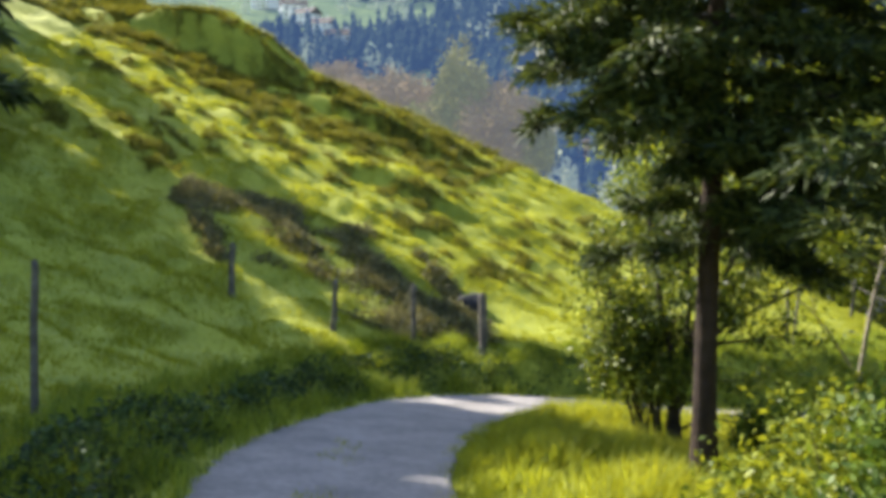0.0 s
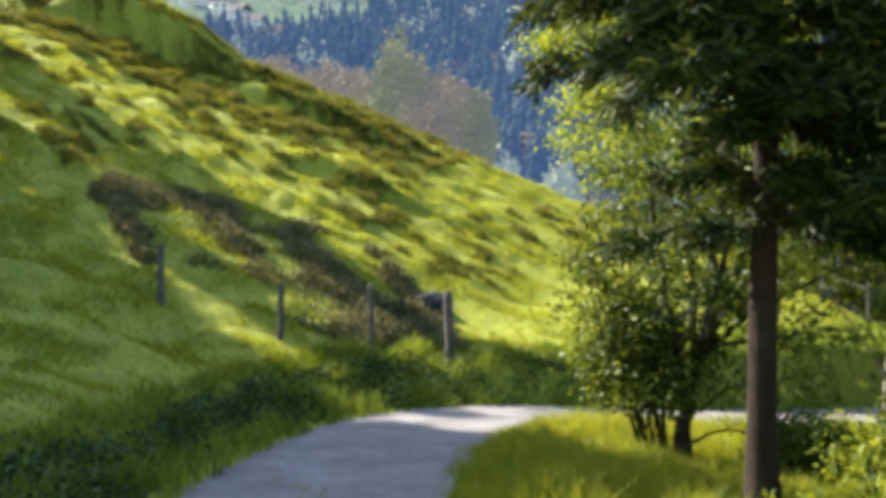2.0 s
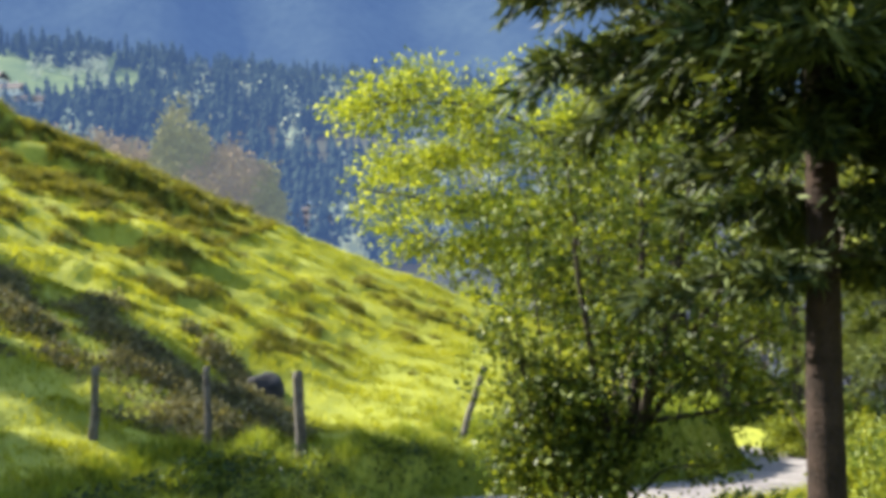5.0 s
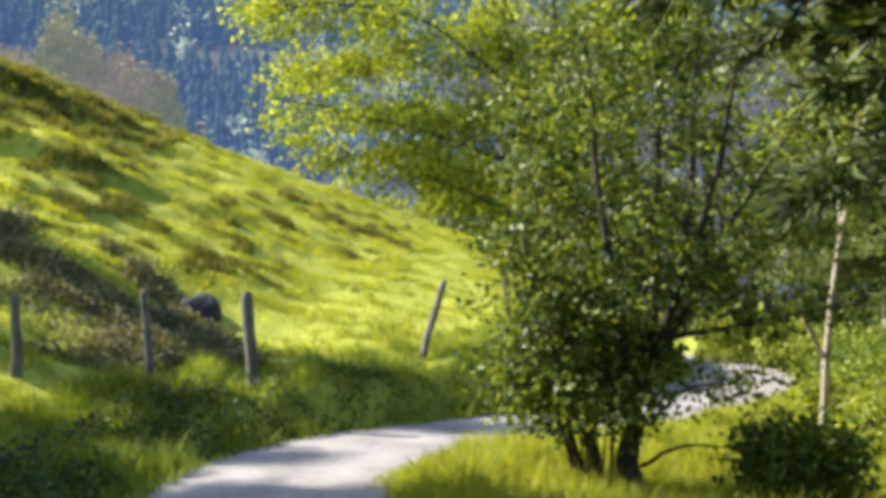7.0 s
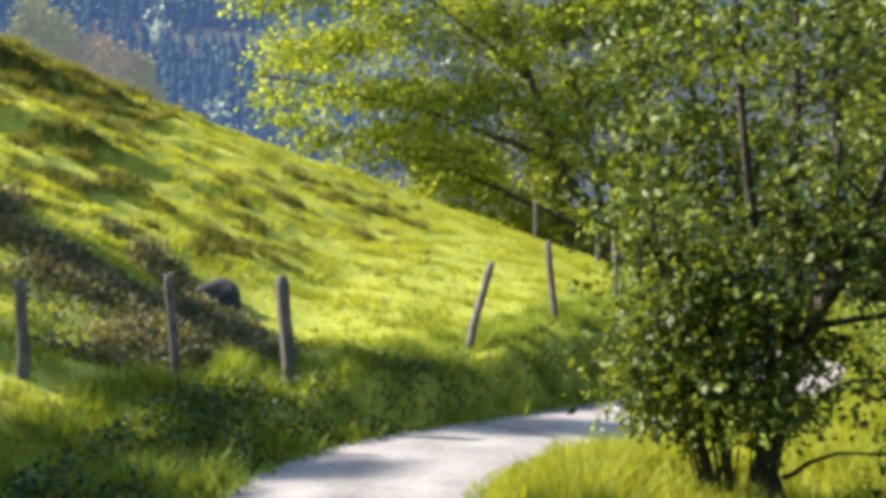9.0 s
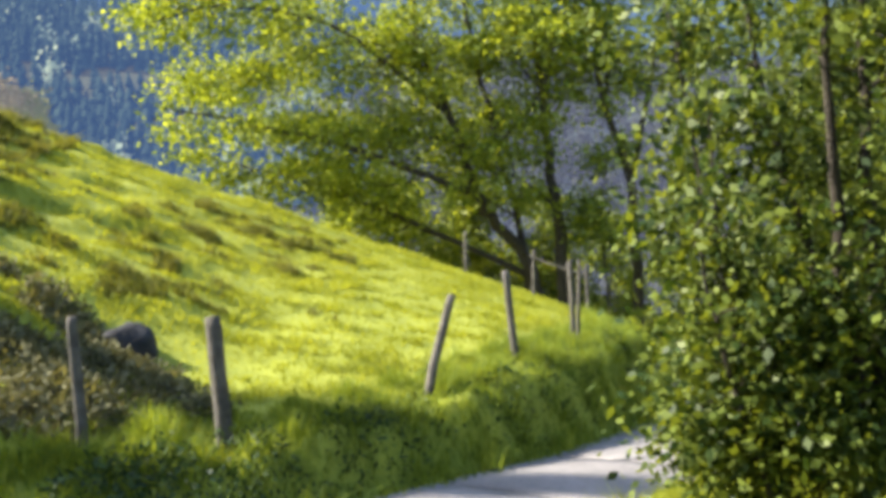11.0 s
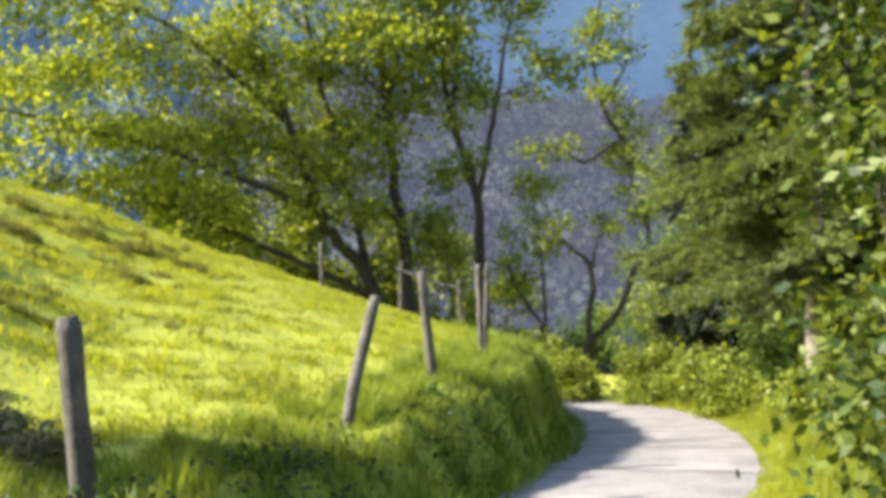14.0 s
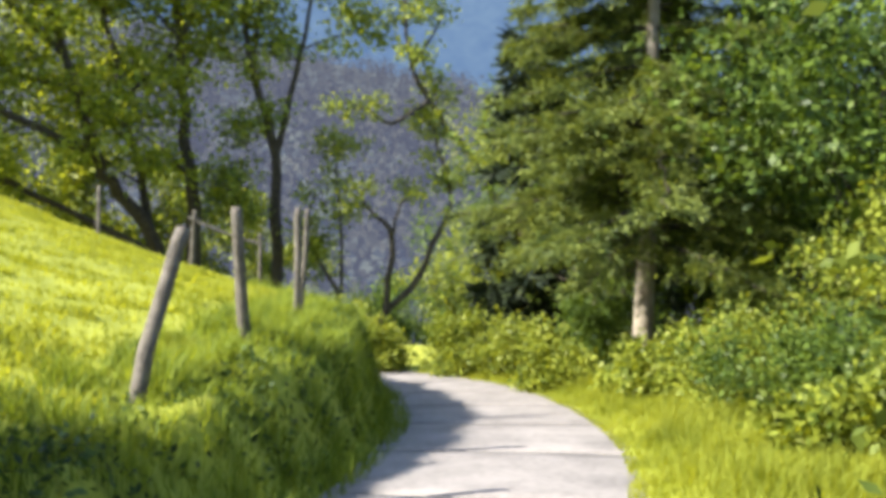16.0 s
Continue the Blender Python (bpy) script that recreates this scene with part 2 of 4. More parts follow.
def blades(points, height, width, lean=0.35, gen=rng):
    """Grass blades: bent tapering strips of three triangles' worth (a quad and a tip)."""
    n = len(points)
    ang = gen.uniform(0, 2 * np.pi, n)
    side = np.stack([np.cos(ang), np.sin(ang), np.zeros(n)], 1)
    bend = np.stack([-np.sin(ang), np.cos(ang), np.zeros(n)], 1) * gen.normal(0, lean, n)[:, None]
    bend = bend + gen.normal(0, lean * 0.5, (n, 3)) * (1, 1, 0)
    h = (height * gen.uniform(0.5, 1.3, n))[:, None]
    w = width * gen.uniform(0.7, 1.3, n)[:, None]
    up = np.array((0, 0, 1.0))
    mid = points + up * h * 0.55 + bend * h * 0.35
    tip = points + up * h * 0.95 + bend * h
    v = np.stack([points - side * w * 0.5, points + side * w * 0.5, mid + side * w * 0.35, tip, mid - side * w * 0.35], 1)
    i = np.arange(n)[:, None] * 5
    f = np.concatenate([i + [0, 1, 2, 4], i + [4, 2, 3, 3]], 0)
    return v.reshape(-1, 3), f


def blade_mesh(name, points, height, width, mat, parent=None, lean=0.35):
    n = len(points)
    v, _ = blades(points, height, width, lean)
    i = np.arange(n)[:, None] * 5
    f = np.concatenate([i + [0, 1, 2], i + [0, 2, 4], i + [4, 2, 3]], 0)
    return array_mesh(name, v, f, mat, parent)


def tubes(lines, sides=7):
    """Tapering tubes along polylines: a list of (points, radii)."""
    vs, fs, base = [], [], 0
    ring = np.linspace(0, 2 * np.pi, sides, endpoint=False)
    for pts, rad in lines:
        pts = np.asarray(pts, float)
        t = np.gradient(pts, axis=0)
        t /= np.linalg.norm(t, axis=1)[:, None] + 1e-9
        ref = np.array((0.3, 0.9, 0.1)) if abs(t[0][2]) > 0.7 else np.array((0, 0, 1.0))
        u = np.cross(t, ref)
        u /= np.linalg.norm(u, axis=1)[:, None] + 1e-9
        w = np.cross(t, u)
        r = np.asarray(rad)[:, None, None]
        v = pts[:, None] + r * (np.cos(ring)[None, :, None] * u[:, None] + np.sin(ring)[None, :, None] * w[:, None])
        n = len(pts)
        vs.append(v.reshape(-1, 3))
        i, j = np.meshgrid(np.arange(n - 1), np.arange(sides), indexing="ij")
        a, b = base + i * sides + j, base + i * sides + (j + 1) % sides
        fs.append(np.stack([a, b, b + sides, a + sides], -1).reshape(-1, 4))
        base += n * sides
    return np.concatenate(vs), np.concatenate(fs)


def bend_line(start, way, length, gen, steps=7, wander=0.12, lift=0.0):
    pts = [np.array(start, float)]
    way = np.array(way, float)
    way /= np.linalg.norm(way)
    for _ in range(steps):
        way = way + gen.normal(0, wander, 3) + np.array((0, 0, lift))
        way /= np.linalg.norm(way)
        pts.append(pts[-1] + way * length / steps)
    return np.array(pts), way


def grow(start, way, length, radius, depth, gen, lines, tips, lift=0.05, wander=0.12, fork=4, spread=0.7, shrink=0.6):
    """A limb with side limbs; the thin ends go into tips."""
    pts, end = bend_line(start, way, length, gen, 7, wander, lift)
    rad = radius * np.linspace(1, 0.12, len(pts)) ** 0.9
    lines.append((pts, rad, depth))
    if depth <= 1:
        for k in range(2, len(pts)):
            tips.append((pts[k], pts[k] - pts[k - 1]))
    if depth == 0:
        return
    for k in range(fork):
        at = gen.uniform(0.3, 1.0)
        i = min(len(pts) - 1, int(at * (len(pts) - 1)))
        axis = pts[i] - pts[i - 1]
        axis = axis / np.linalg.norm(axis)
        side = np.cross(axis, gen.normal(size=3))
        side /= np.linalg.norm(side)
        grow(pts[i], axis * (1 - spread * 0.6) + side * spread, length * shrink * gen.uniform(0.7, 1.15), rad[i] * 0.6, depth - 1, gen, lines, tips, lift, wander, fork, spread, shrink)


def broadleaf(name, x, y, label, stems, leaf, leaf_size, per_tip, bark, seed, depth=3, fork=4, spread=0.7, cloud=0.35, lift=0.05, wander=0.12, category="tree", z=None, group="", shrink=0.6):
    """stems: rows of way, length, radius. Parts: trunk (stems and limbs), crown."""
    gen = np.random.default_rng(seed)
    z = ground_at(x, y) - 0.05 if z is None else z
    top = thing(name, x, y, z, label, category, group)
    first, rest, tips = [], [], []
    for off, way, length, radius, *own in stems:
        lines = []
        grow((*off, 0.0)[:3], way, length, radius, own[0] if own else depth, gen, lines, tips, lift, wander, fork, spread, shrink)
        first.append(lines[0])
        rest += lines[1:]
    for pts, rad, _ in first:
        v, f = tubes([(pts, rad)], 9)
        array_mesh("trunk" if category == "tree" else "stem", v, f, bark, top, flat=False)
    twigs = []
    for pts, rad, deep in rest:
        if deep == depth - 1 and len(pts) and category == "tree":
            v, f = tubes([(pts, rad)], 6)
            array_mesh("limb", v, f, bark, top, flat=False)
        else:
            twigs.append((pts, rad))
    v, f = tubes(twigs, 4)
    tagged(array_mesh("twig", v, f, bark, top, flat=False), kind="stuff")
    p = np.array([t[0] for t in tips])
    w = np.array([t[1] for t in tips])
    p = np.repeat(p, per_tip, 0) + gen.normal(0, cloud, (len(p) * per_tip, 3))
    w = np.repeat(w, per_tip, 0)
    w = w / (np.linalg.norm(w, axis=1)[:, None] + 1e-9) + np.array((0, 0, -0.35))
    v, f = leaves(p, leaf_size, w, 1.8, 0.8, gen)
    array_mesh("crown", v, f, leaf, top)
    return top


def limb_curve(pts, gen, wobble):
    """A smooth line through a limb's bends, a little uneven."""
    p = np.array(pts, float)
    p = np.concatenate([[2 * p[0] - p[1]], p, [2 * p[-1] - p[-2]]])
    out = []
    for i in range(1, len(p) - 2):
        a, b, c, d = p[i - 1:i + 3]
        for t in np.linspace(0, 1, 5)[:-1]:
            out.append(0.5 * (2 * b + (c - a) * t + (2 * a - 5 * b + 4 * c - d) * t * t + (3 * b - a - 3 * c + d) * t ** 3))
    out = np.array(out + [p[-2]])
    out[1:-1] += gen.normal(0, wobble, (len(out) - 2, 3))
    return out


def limbed(name, x, y, label, limbs, leaf, leaf_size, per_tip, bark, seed, cloud, every, side, stem="limb", wander=0.13):
    """A tree by its limbs: rows of radius, share of bare length, bends. Side branches every so many metres carry the leaves."""
    gen = np.random.default_rng(seed)
    top = thing(name, x, y, ground_at(x, y) - 0.05, label, "tree")
    twigs, tips = [], []
    for n, (radius, bare, bends) in enumerate(limbs):
        pts = limb_curve(bends, gen, radius * 0.25)
        s = np.linspace(0, 1, len(pts))
        v, f = tubes([(pts, radius * (1 - 0.82 * s ** 1.2))], 10)
        array_mesh("trunk" if n == 0 else stem, v, f, bark, top, flat=False)
        run = np.linalg.norm(np.diff(pts, axis=0), axis=1).sum()
        for _ in range(max(2, int(run * (1 - bare) / every))):
            u = gen.uniform(bare, 1.0) * (len(pts) - 1)
            i = min(int(u), len(pts) - 2)
            at = pts[i] + (pts[i + 1] - pts[i]) * (u - i)
            axis = pts[i + 1] - pts[i]
            axis = axis / np.linalg.norm(axis)
            off = np.cross(axis, gen.normal(size=3)) * (1, 1, 0.55)
            off /= np.linalg.norm(off) + 1e-9
            length = side * gen.uniform(0.45, 1.15) * (1.15 - 0.6 * u / len(pts))
            lines = []
            grow(at, axis * 0.55 + off + np.array((0, 0, 0.12)), length, min(radius * 0.3, 0.02 * length + 0.004), 1, gen, lines, tips, 0.0, wander, 3, 0.65, 0.55)
            twigs += [(q, r) for q, r, _ in lines]
        tips += [(pts[-1], pts[-1] - pts[-2])] * 2
    v, f = tubes(twigs, 4)
    tagged(array_mesh("twig", v, f, bark, top, flat=False), kind="stuff")
    p = np.repeat(np.array([t[0] for t in tips]), per_tip, 0)
    w = np.repeat(np.array([t[1] for t in tips]), per_tip, 0)
    p = p + gen.normal(0, 1, p.shape) * cloud
    w = w / (np.linalg.norm(w, axis=1)[:, None] + 1e-9) + np.array((0, 0, -0.3))
    v, f = leaves(p, leaf_size, w, 1.7, 0.8, gen)
    array_mesh("crown", v, f, leaf, top)
    return top


def spruce(name, x, y, label, height, radius, clear, reach, needle, seed, bark=BARK_RED, whorl=0.42, dense=1.0, z=None, droop=0.25, far=False, skirt=None):
    """A conifer: straight trunk, whorls of drooping boughs with hanging sprays."""
    gen = np.random.default_rng(seed)
    z = ground_at(x, y) - 0.05 if z is None else z
    top = thing(name, x, y, z, label, "tree")
    hs = np.linspace(0, height, 16)
    pts = np.stack([0.02 * np.sin(hs * 1.1 + seed), 0.02 * np.cos(hs * 0.9), hs], 1)
    v, f = tubes([(pts, radius * (1 - hs / height * 0.92) * (1 + 0.35 * np.exp(-hs * 4)))], 12)
    array_mesh("trunk", v, f, bark, top, flat=False)
    lines, at, way = [], [], []
    h = clear if skirt is None else skirt
    while h < height - 0.3:
        long = reach * (1 - max(h - clear, 0) / (height - clear)) ** 0.75 + 0.15
        for k in range(5 if not far else 4):
            a = gen.uniform(0, 2 * np.pi)
            ln = long * gen.uniform(0.65, 1.1) * (1.0 if h >= clear else 0.48)
            n = 9
            s = np.linspace(0, 1, n)
            rise = gen.uniform(-0.1, 0.2)
            pl = np.stack([np.cos(a) * ln * s, np.sin(a) * ln * s, h + ln * (rise * s - droop * 1.6 * s ** 2 + droop * 0.7 * s ** 4)], 1)
            pl[:, :2] += gen.normal(0, 0.02 * ln, (n, 2))
            lines.append((pl, 0.012 * ln * (1.15 - s) + 0.004))
            out = np.array((np.cos(a), np.sin(a), 0))
            side = np.array((-np.sin(a), np.cos(a), 0))
            m = int(22 * ln * dense) + 4
            for q in range(m):
                u = gen.uniform(0.12, 1.0)
                i = u * (n - 1)
                j = int(min(i, n - 2))
                p0 = pl[j] + (pl[j + 1] - pl[j]) * (i - j)
                sg = 1 if gen.random() < 0.5 else -1
                tw = out * gen.uniform(0.4, 0.9) + side * sg * gen.uniform(0.4, 1.0) + np.array((0, 0, gen.uniform(-0.7, 0.05)))
                tl = ln * 0.28 * (1.15 - u * 0.6) * gen.uniform(0.5, 1.2)
                c = 5 if not far else 3
                uu = (np.arange(c) + gen.random(c)) / c
                at.append(p0 + tw * tl * uu[:, None])
                way.append(np.repeat(tw[None], c, 0))
        h += whorl * gen.uniform(0.7, 1.2)
    if far:
        v, f = tubes(lines, 4)
        tagged(array_mesh("bough", v, f, BARK, top, flat=False), kind="stuff")
    else:
        for ln in lines:
            v, f = tubes([ln], 5)
            array_mesh("bough", v, f, BARK, top, flat=False)
    p, w = np.concatenate(at), np.concatenate(way)
    reps = 5 if not far else 2
    p = np.repeat(p, reps, 0) + gen.normal(0, 0.03, (len(p) * reps, 3))
    w = np.repeat(w, reps, 0)
    v, f = leaves(p, 0.027 if not far else 0.10, w, 5.5, 0.5, gen)
    array_mesh("crown", v, f, needle, top)
    return top


# ---- ground ----


def axis_lines(lo, hi, step, reach):
    mid = np.arange(lo, hi + step / 2, step)
    grow_out, s, v = [], step, 0.0
    while v < reach:
        s *= 1.16
        v += s
        grow_out.append(v)
    g = np.array(grow_out)
    return np.concatenate([(lo - g)[::-1], mid, hi + g])


def build_ground():
    xs, ys = axis_lines(-20, 16, 0.17, 1500), axis_lines(-8, 33, 0.17, 1500)
    gx, gy = np.meshgrid(xs, ys, indexing="ij")
    z = land(gx.ravel(), gy.ravel())
    d, w = beside(gx.ravel(), gy.ravel())
    z = z - 0.11 * (np.abs(d) < w - 0.12)
    v = np.stack([gx.ravel(), gy.ravel(), z], 1)
    nx, ny = len(xs), len(ys)
    i, j = np.meshgrid(np.arange(nx - 1), np.arange(ny - 1), indexing="ij")
    a = i * ny + j
    f = np.stack([a, a + ny, a + ny + 1, a + 1], -1).reshape(-1, 4)
    ob = array_mesh("ground", v, f, TURF, flat=False)
    tagged(ob, "hummocky green pasture hillside with cattle ledges", "ground", kind="structure")


build_ground()

# lane of poured slabs with open joints
road = tagged(new("road"), "narrow pale concrete lane with cross joints", "road", kind="structure")


def build_lane():
    seg = np.concatenate([[0], np.cumsum(np.linalg.norm(np.diff(LINE, axis=0), axis=1))])
    total, step, gap = seg[-1], 2.45, 0.06
    k = 0.4
    top = float(np.interp(11.5, LINE[:, 1], seg))
    while k < total - 2.5:
        step = top if k < 1 else 2.45
        s = np.linspace(k + gap / 2, k + step - gap / 2, 9 if k >= 1 else 120)
        c = np.stack([np.interp(s, seg, LINE[:, 0]), np.interp(s, seg, LINE[:, 1])], 1)
        t = np.stack([np.interp(s, seg, TAN[:, 0]), np.interp(s, seg, TAN[:, 1])], 1)
        hw = np.interp(s, seg, HALF)
        nrm = np.stack([-t[:, 1], t[:, 0]], 1)
        cols = []
        for e, dz in ((-1.0, -0.14), (-1.0, -0.012), (-0.97, 0.0), (-0.5, 0.012), (0, 0.018), (0.5, 0.012), (0.97, 0.0), (1.0, -0.012), (1.0, -0.14)):
            wob = 0.05 * (vnoise(s * 1.7, np.full(len(s), e * 9.0), 31) - 0.5) * (abs(e) > 0.9)
            q = c + nrm * (hw * e + wob)[:, None]
            cols.append(np.concatenate([q, (lane_z(c[:, 0], c[:, 1]) * 0.5 + lane_z(q[:, 0], q[:, 1]) * 0.5 + dz)[:, None]], 1))
        v = np.stack(cols, 1)
        v[0, :, 2] -= 0.008
        v[-1, :, 2] -= 0.008
        n, m = v.shape[:2]
        lo = v.copy()
        lo[:, :, 2] = v[:, :1, 2] - 0.05
        vv = np.concatenate([v.reshape(-1, 3), lo[0], lo[-1]])
        i, j = np.meshgrid(np.arange(n - 1), np.arange(m - 1), indexing="ij")
        a = i * m + j
        f = np.stack([a, a + m, a + m + 1, a + 1], -1).reshape(-1, 4)
        e0, e1 = n * m, n * m + m
        r = np.arange(m - 1)
        f = np.concatenate([f, np.stack([r, r + 1, e0 + r + 1, e0 + r], 1), np.stack([(n - 1) * m + r + 1, (n - 1) * m + r, e1 + r, e1 + r + 1], 1)])
        array_mesh("slab", vv, f, CONCRETE, road, flat=False)
        k += step


build_lane()

# ---- distance ----


def build_mountain(name, r0, r1, a0, a1, base, height, seed, mat, label):
    aa, rr = np.linspace(radians(a0), radians(a1), 160), np.linspace(0, 1, 40)
    ga, gr = np.meshgrid(aa, rr, indexing="ij")
    dist = r0 + (r1 - r0) * gr
    x, y = np.sin(ga) * dist, np.cos(ga) * dist
    ridge = height * (0.8 + 0.35 * vnoise(ga * 3.1, ga * 0, seed) + 0.1 * vnoise(ga * 11, ga * 0, seed + 1))
    z = base + ridge * gr ** 0.9 + 18 * gr * (vnoise(x * 0.02, y * 0.02, seed + 2) - 0.5)
    v = np.stack([x.ravel(), y.ravel(), z.ravel()], 1)
    ny = gr.shape[1]
    i, j = np.meshgrid(np.arange(159), np.arange(ny - 1), indexing="ij")
    a = i * ny + j
    f = np.stack([a, a + ny, a + ny + 1, a + 1], -1).reshape(-1, 4)
    ob = array_mesh(name, v, f, mat, flat=False)
    tagged(ob, label, "mountain", kind="structure")


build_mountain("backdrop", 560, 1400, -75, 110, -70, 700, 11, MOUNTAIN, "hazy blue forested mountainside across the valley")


def foot_z(x, y):
    """The foot of the far mountainside."""
    a, r = np.arctan2(x, y), np.hypot(x, y)
    u = np.clip((r - 170) / 430, 0, 1)
    side = smooth(radians(75), radians(-25), a)
    return -16 - 0.16 * np.maximum(170 - r, 0) + (24 + 115 * side) * u + 10 * u * (vnoise(x * 0.012, y * 0.012, 61) - 0.5) + 10 * side


def build_foot(a0, a1, mat, label):
    n = int((a1 - a0) * 0.85) + 2
    aa, rr = np.linspace(radians(a0), radians(a1), n), np.linspace(85, 600, 70)
    ga, gr = np.meshgrid(aa, rr, indexing="ij")
    x, y = (np.sin(ga) * gr).ravel(), (np.cos(ga) * gr).ravel()
    v = np.stack([x, y, foot_z(x, y)], 1)
    i, j = np.meshgrid(np.arange(n - 1), np.arange(69), indexing="ij")
    a = i * 70 + j
    ob = array_mesh("backdrop", v, np.stack([a, a + 70, a + 71, a + 1], -1).reshape(-1, 4), mat, flat=False)
    tagged(ob, label, "hillside", kind="structure")


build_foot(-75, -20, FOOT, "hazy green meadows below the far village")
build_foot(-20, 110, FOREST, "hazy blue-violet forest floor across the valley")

# ---- fence posts ----


def fence_post(x, y, height, radius, lean, seed, label, mat=POSTWOOD, sink=0.25):
    gen = np.random.default_rng(seed)
    z = ground_at(x, y)
    hs = np.array((-sink, 0.0, height * 0.3, height * 0.6, height * 0.93, height, height + 0.005))
    rr = radius * np.array((1.05, 1.05, 1.0, 0.96, 0.93, 0.82, 0.02))
    pts = np.stack([lean[0] * hs + gen.normal(0, 0.006, 7), lean[1] * hs + gen.normal(0, 0.006, 7), hs], 1)
    v, f = tubes([(pts, rr)], 10)
    v[:, :2] += gen.normal(0, radius * 0.05, (len(v), 2))
    ob = array_mesh("fence_post", v, f, mat, flat=False)
    ob.location = (x, y, z)
    tagged(ob, label, "fence post", "pasture fence posts")
    return ob


GREY = "weathered grey wooden fence post in the grass"
PALE = "thin pale split wooden stake beside the pasture"
fence_post(-0.6, 1.2, 1.45, 0.035, (0.02, 0.0), 1, PALE)
fence_post(-4.13, 9.5, 1.0, 0.06, (0.01, 0.01), 2, GREY)
fence_post(-2.3, 10.1, 0.95, 0.055, (0.05, 0.0), 3, GREY)
fence_post(-1.1, 11.05, 1.2, 0.05, (0.0, 0.02), 4, GREY)
fence_post(0.0, 12.0, 1.3, 0.085, (-0.03, 0.0), 5, "thick weathered grey fence post beside a boulder")
fence_post(2.24, 14.14, 1.2, 0.06, (0.33, 0.18), 6, "cracked grey fence post leaning over the bank")
fence_post(3.83, 16.3, 1.3, 0.06, (-0.05, 0.02), 7, GREY)
fence_post(5.37, 18.55, 1.42, 0.045, (0.0, 0.0), 8, PALE)
fence_post(5.5, 18.75, 1.42, 0.035, (0.07, 0.03), 9, PALE)
fence_post(5.64, 31.0, 1.3, 0.055, (0.03, 0.0), 10, PALE)
fence_post(7.0, 28.2, 1.3, 0.055, (0.08, 0.0), 11, GREY)
fence_post(8.3, 27.4, 1.35, 0.045, (0.0, 0.0), 12, GREY)


def fence_rail(a, b, height, radius, label):
    """A round rail nailed from post to post."""
    p, q = (np.array((*c, ground_at(*c) + height)) for c in (a, b))
    mid = (p + q) / 2
    pts = np.array([p + (q - p) * t + (0, 0, -0.05 * math.sin(math.pi * t)) for t in np.linspace(-0.04, 1.04, 7)]) - mid
    v, f = tubes([(pts, np.full(7, radius))], 8)
    ob = array_mesh("fence_rail", v, f, POSTWOOD, flat=False)
    ob.location = mid
    tagged(ob, label, "fence rail")


fence_rail((7.0, 28.2), (8.3, 27.4), 1.12, 0.03, "thin weathered rail between two fence posts")


def boulder(x, y, rx, ry, rz, seed, label):
    bm = bmesh.new()
    bmesh.ops.create_icosphere(bm, subdivisions=3, radius=1.0)
    for v in bm.verts:
        n = noise.noise(v.co * 1.6 + Vector((seed, 0, 0))) * 0.28 + noise.noise(v.co * 4.0) * 0.07
        v.co *= 1 + n
        v.co = Vector((v.co.x * rx, v.co.y * ry, max(v.co.z, -0.5) * rz))
    ob = part("boulder", bm, STONE)
    for p in ob.data.polygons:
        p.use_smooth = True
    ob.location = (x, y, ground_at(x, y) + rz * 0.3)
    tagged(ob, label, "boulder")


boulder(-1.47, 15.2, 0.42, 0.34, 0.30, 3, "rounded dark grey boulder in the pasture")

# ---- trees and shrubs by the lane ----
spruce("spruce_tree", 5.13, 3.9, "tall dark spruce with bare lower trunk beside the lane", 13.0, 0.12, 3.7, 2.15, NEEDLE, 41, droop=0.24, skirt=2.5, dense=1.6, whorl=0.32)
# Added spruce set back out of view, needles near black to stand for shade.
spruce("spruce_tree", 9.6, 7.4, "dark dense spruce standing behind another spruce", 12.0, 0.15, 1.6, 2.2, NEEDLE_SHADED, 43, dense=0.8, whorl=0.36)
spruce("spruce_tree", 8.3, 2.2, "grey-green spruce with hanging boughs beside the verge", 11.0, 0.15, 1.5, 2.6, NEEDLE, 44, dense=0.9)
spruce("spruce_tree", 12.42, 19.65, "spruce with pale lower trunk at the lane's bend", 13.0, 0.19, 2.6, 3.3, NEEDLE_LIGHT, 47, BARK_PALE, dense=1.0, whorl=0.33)
# Spruces in the wood: its shade is in their needle colour.
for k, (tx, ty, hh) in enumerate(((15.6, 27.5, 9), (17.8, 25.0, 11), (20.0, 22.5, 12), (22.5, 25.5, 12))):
    spruce("spruce_tree", tx, ty, "dark spruce in the shade of the wood", hh, 0.15, 0.8, 1.7, NEEDLE_SHADED, 170 + k, dense=0.5, far=True)

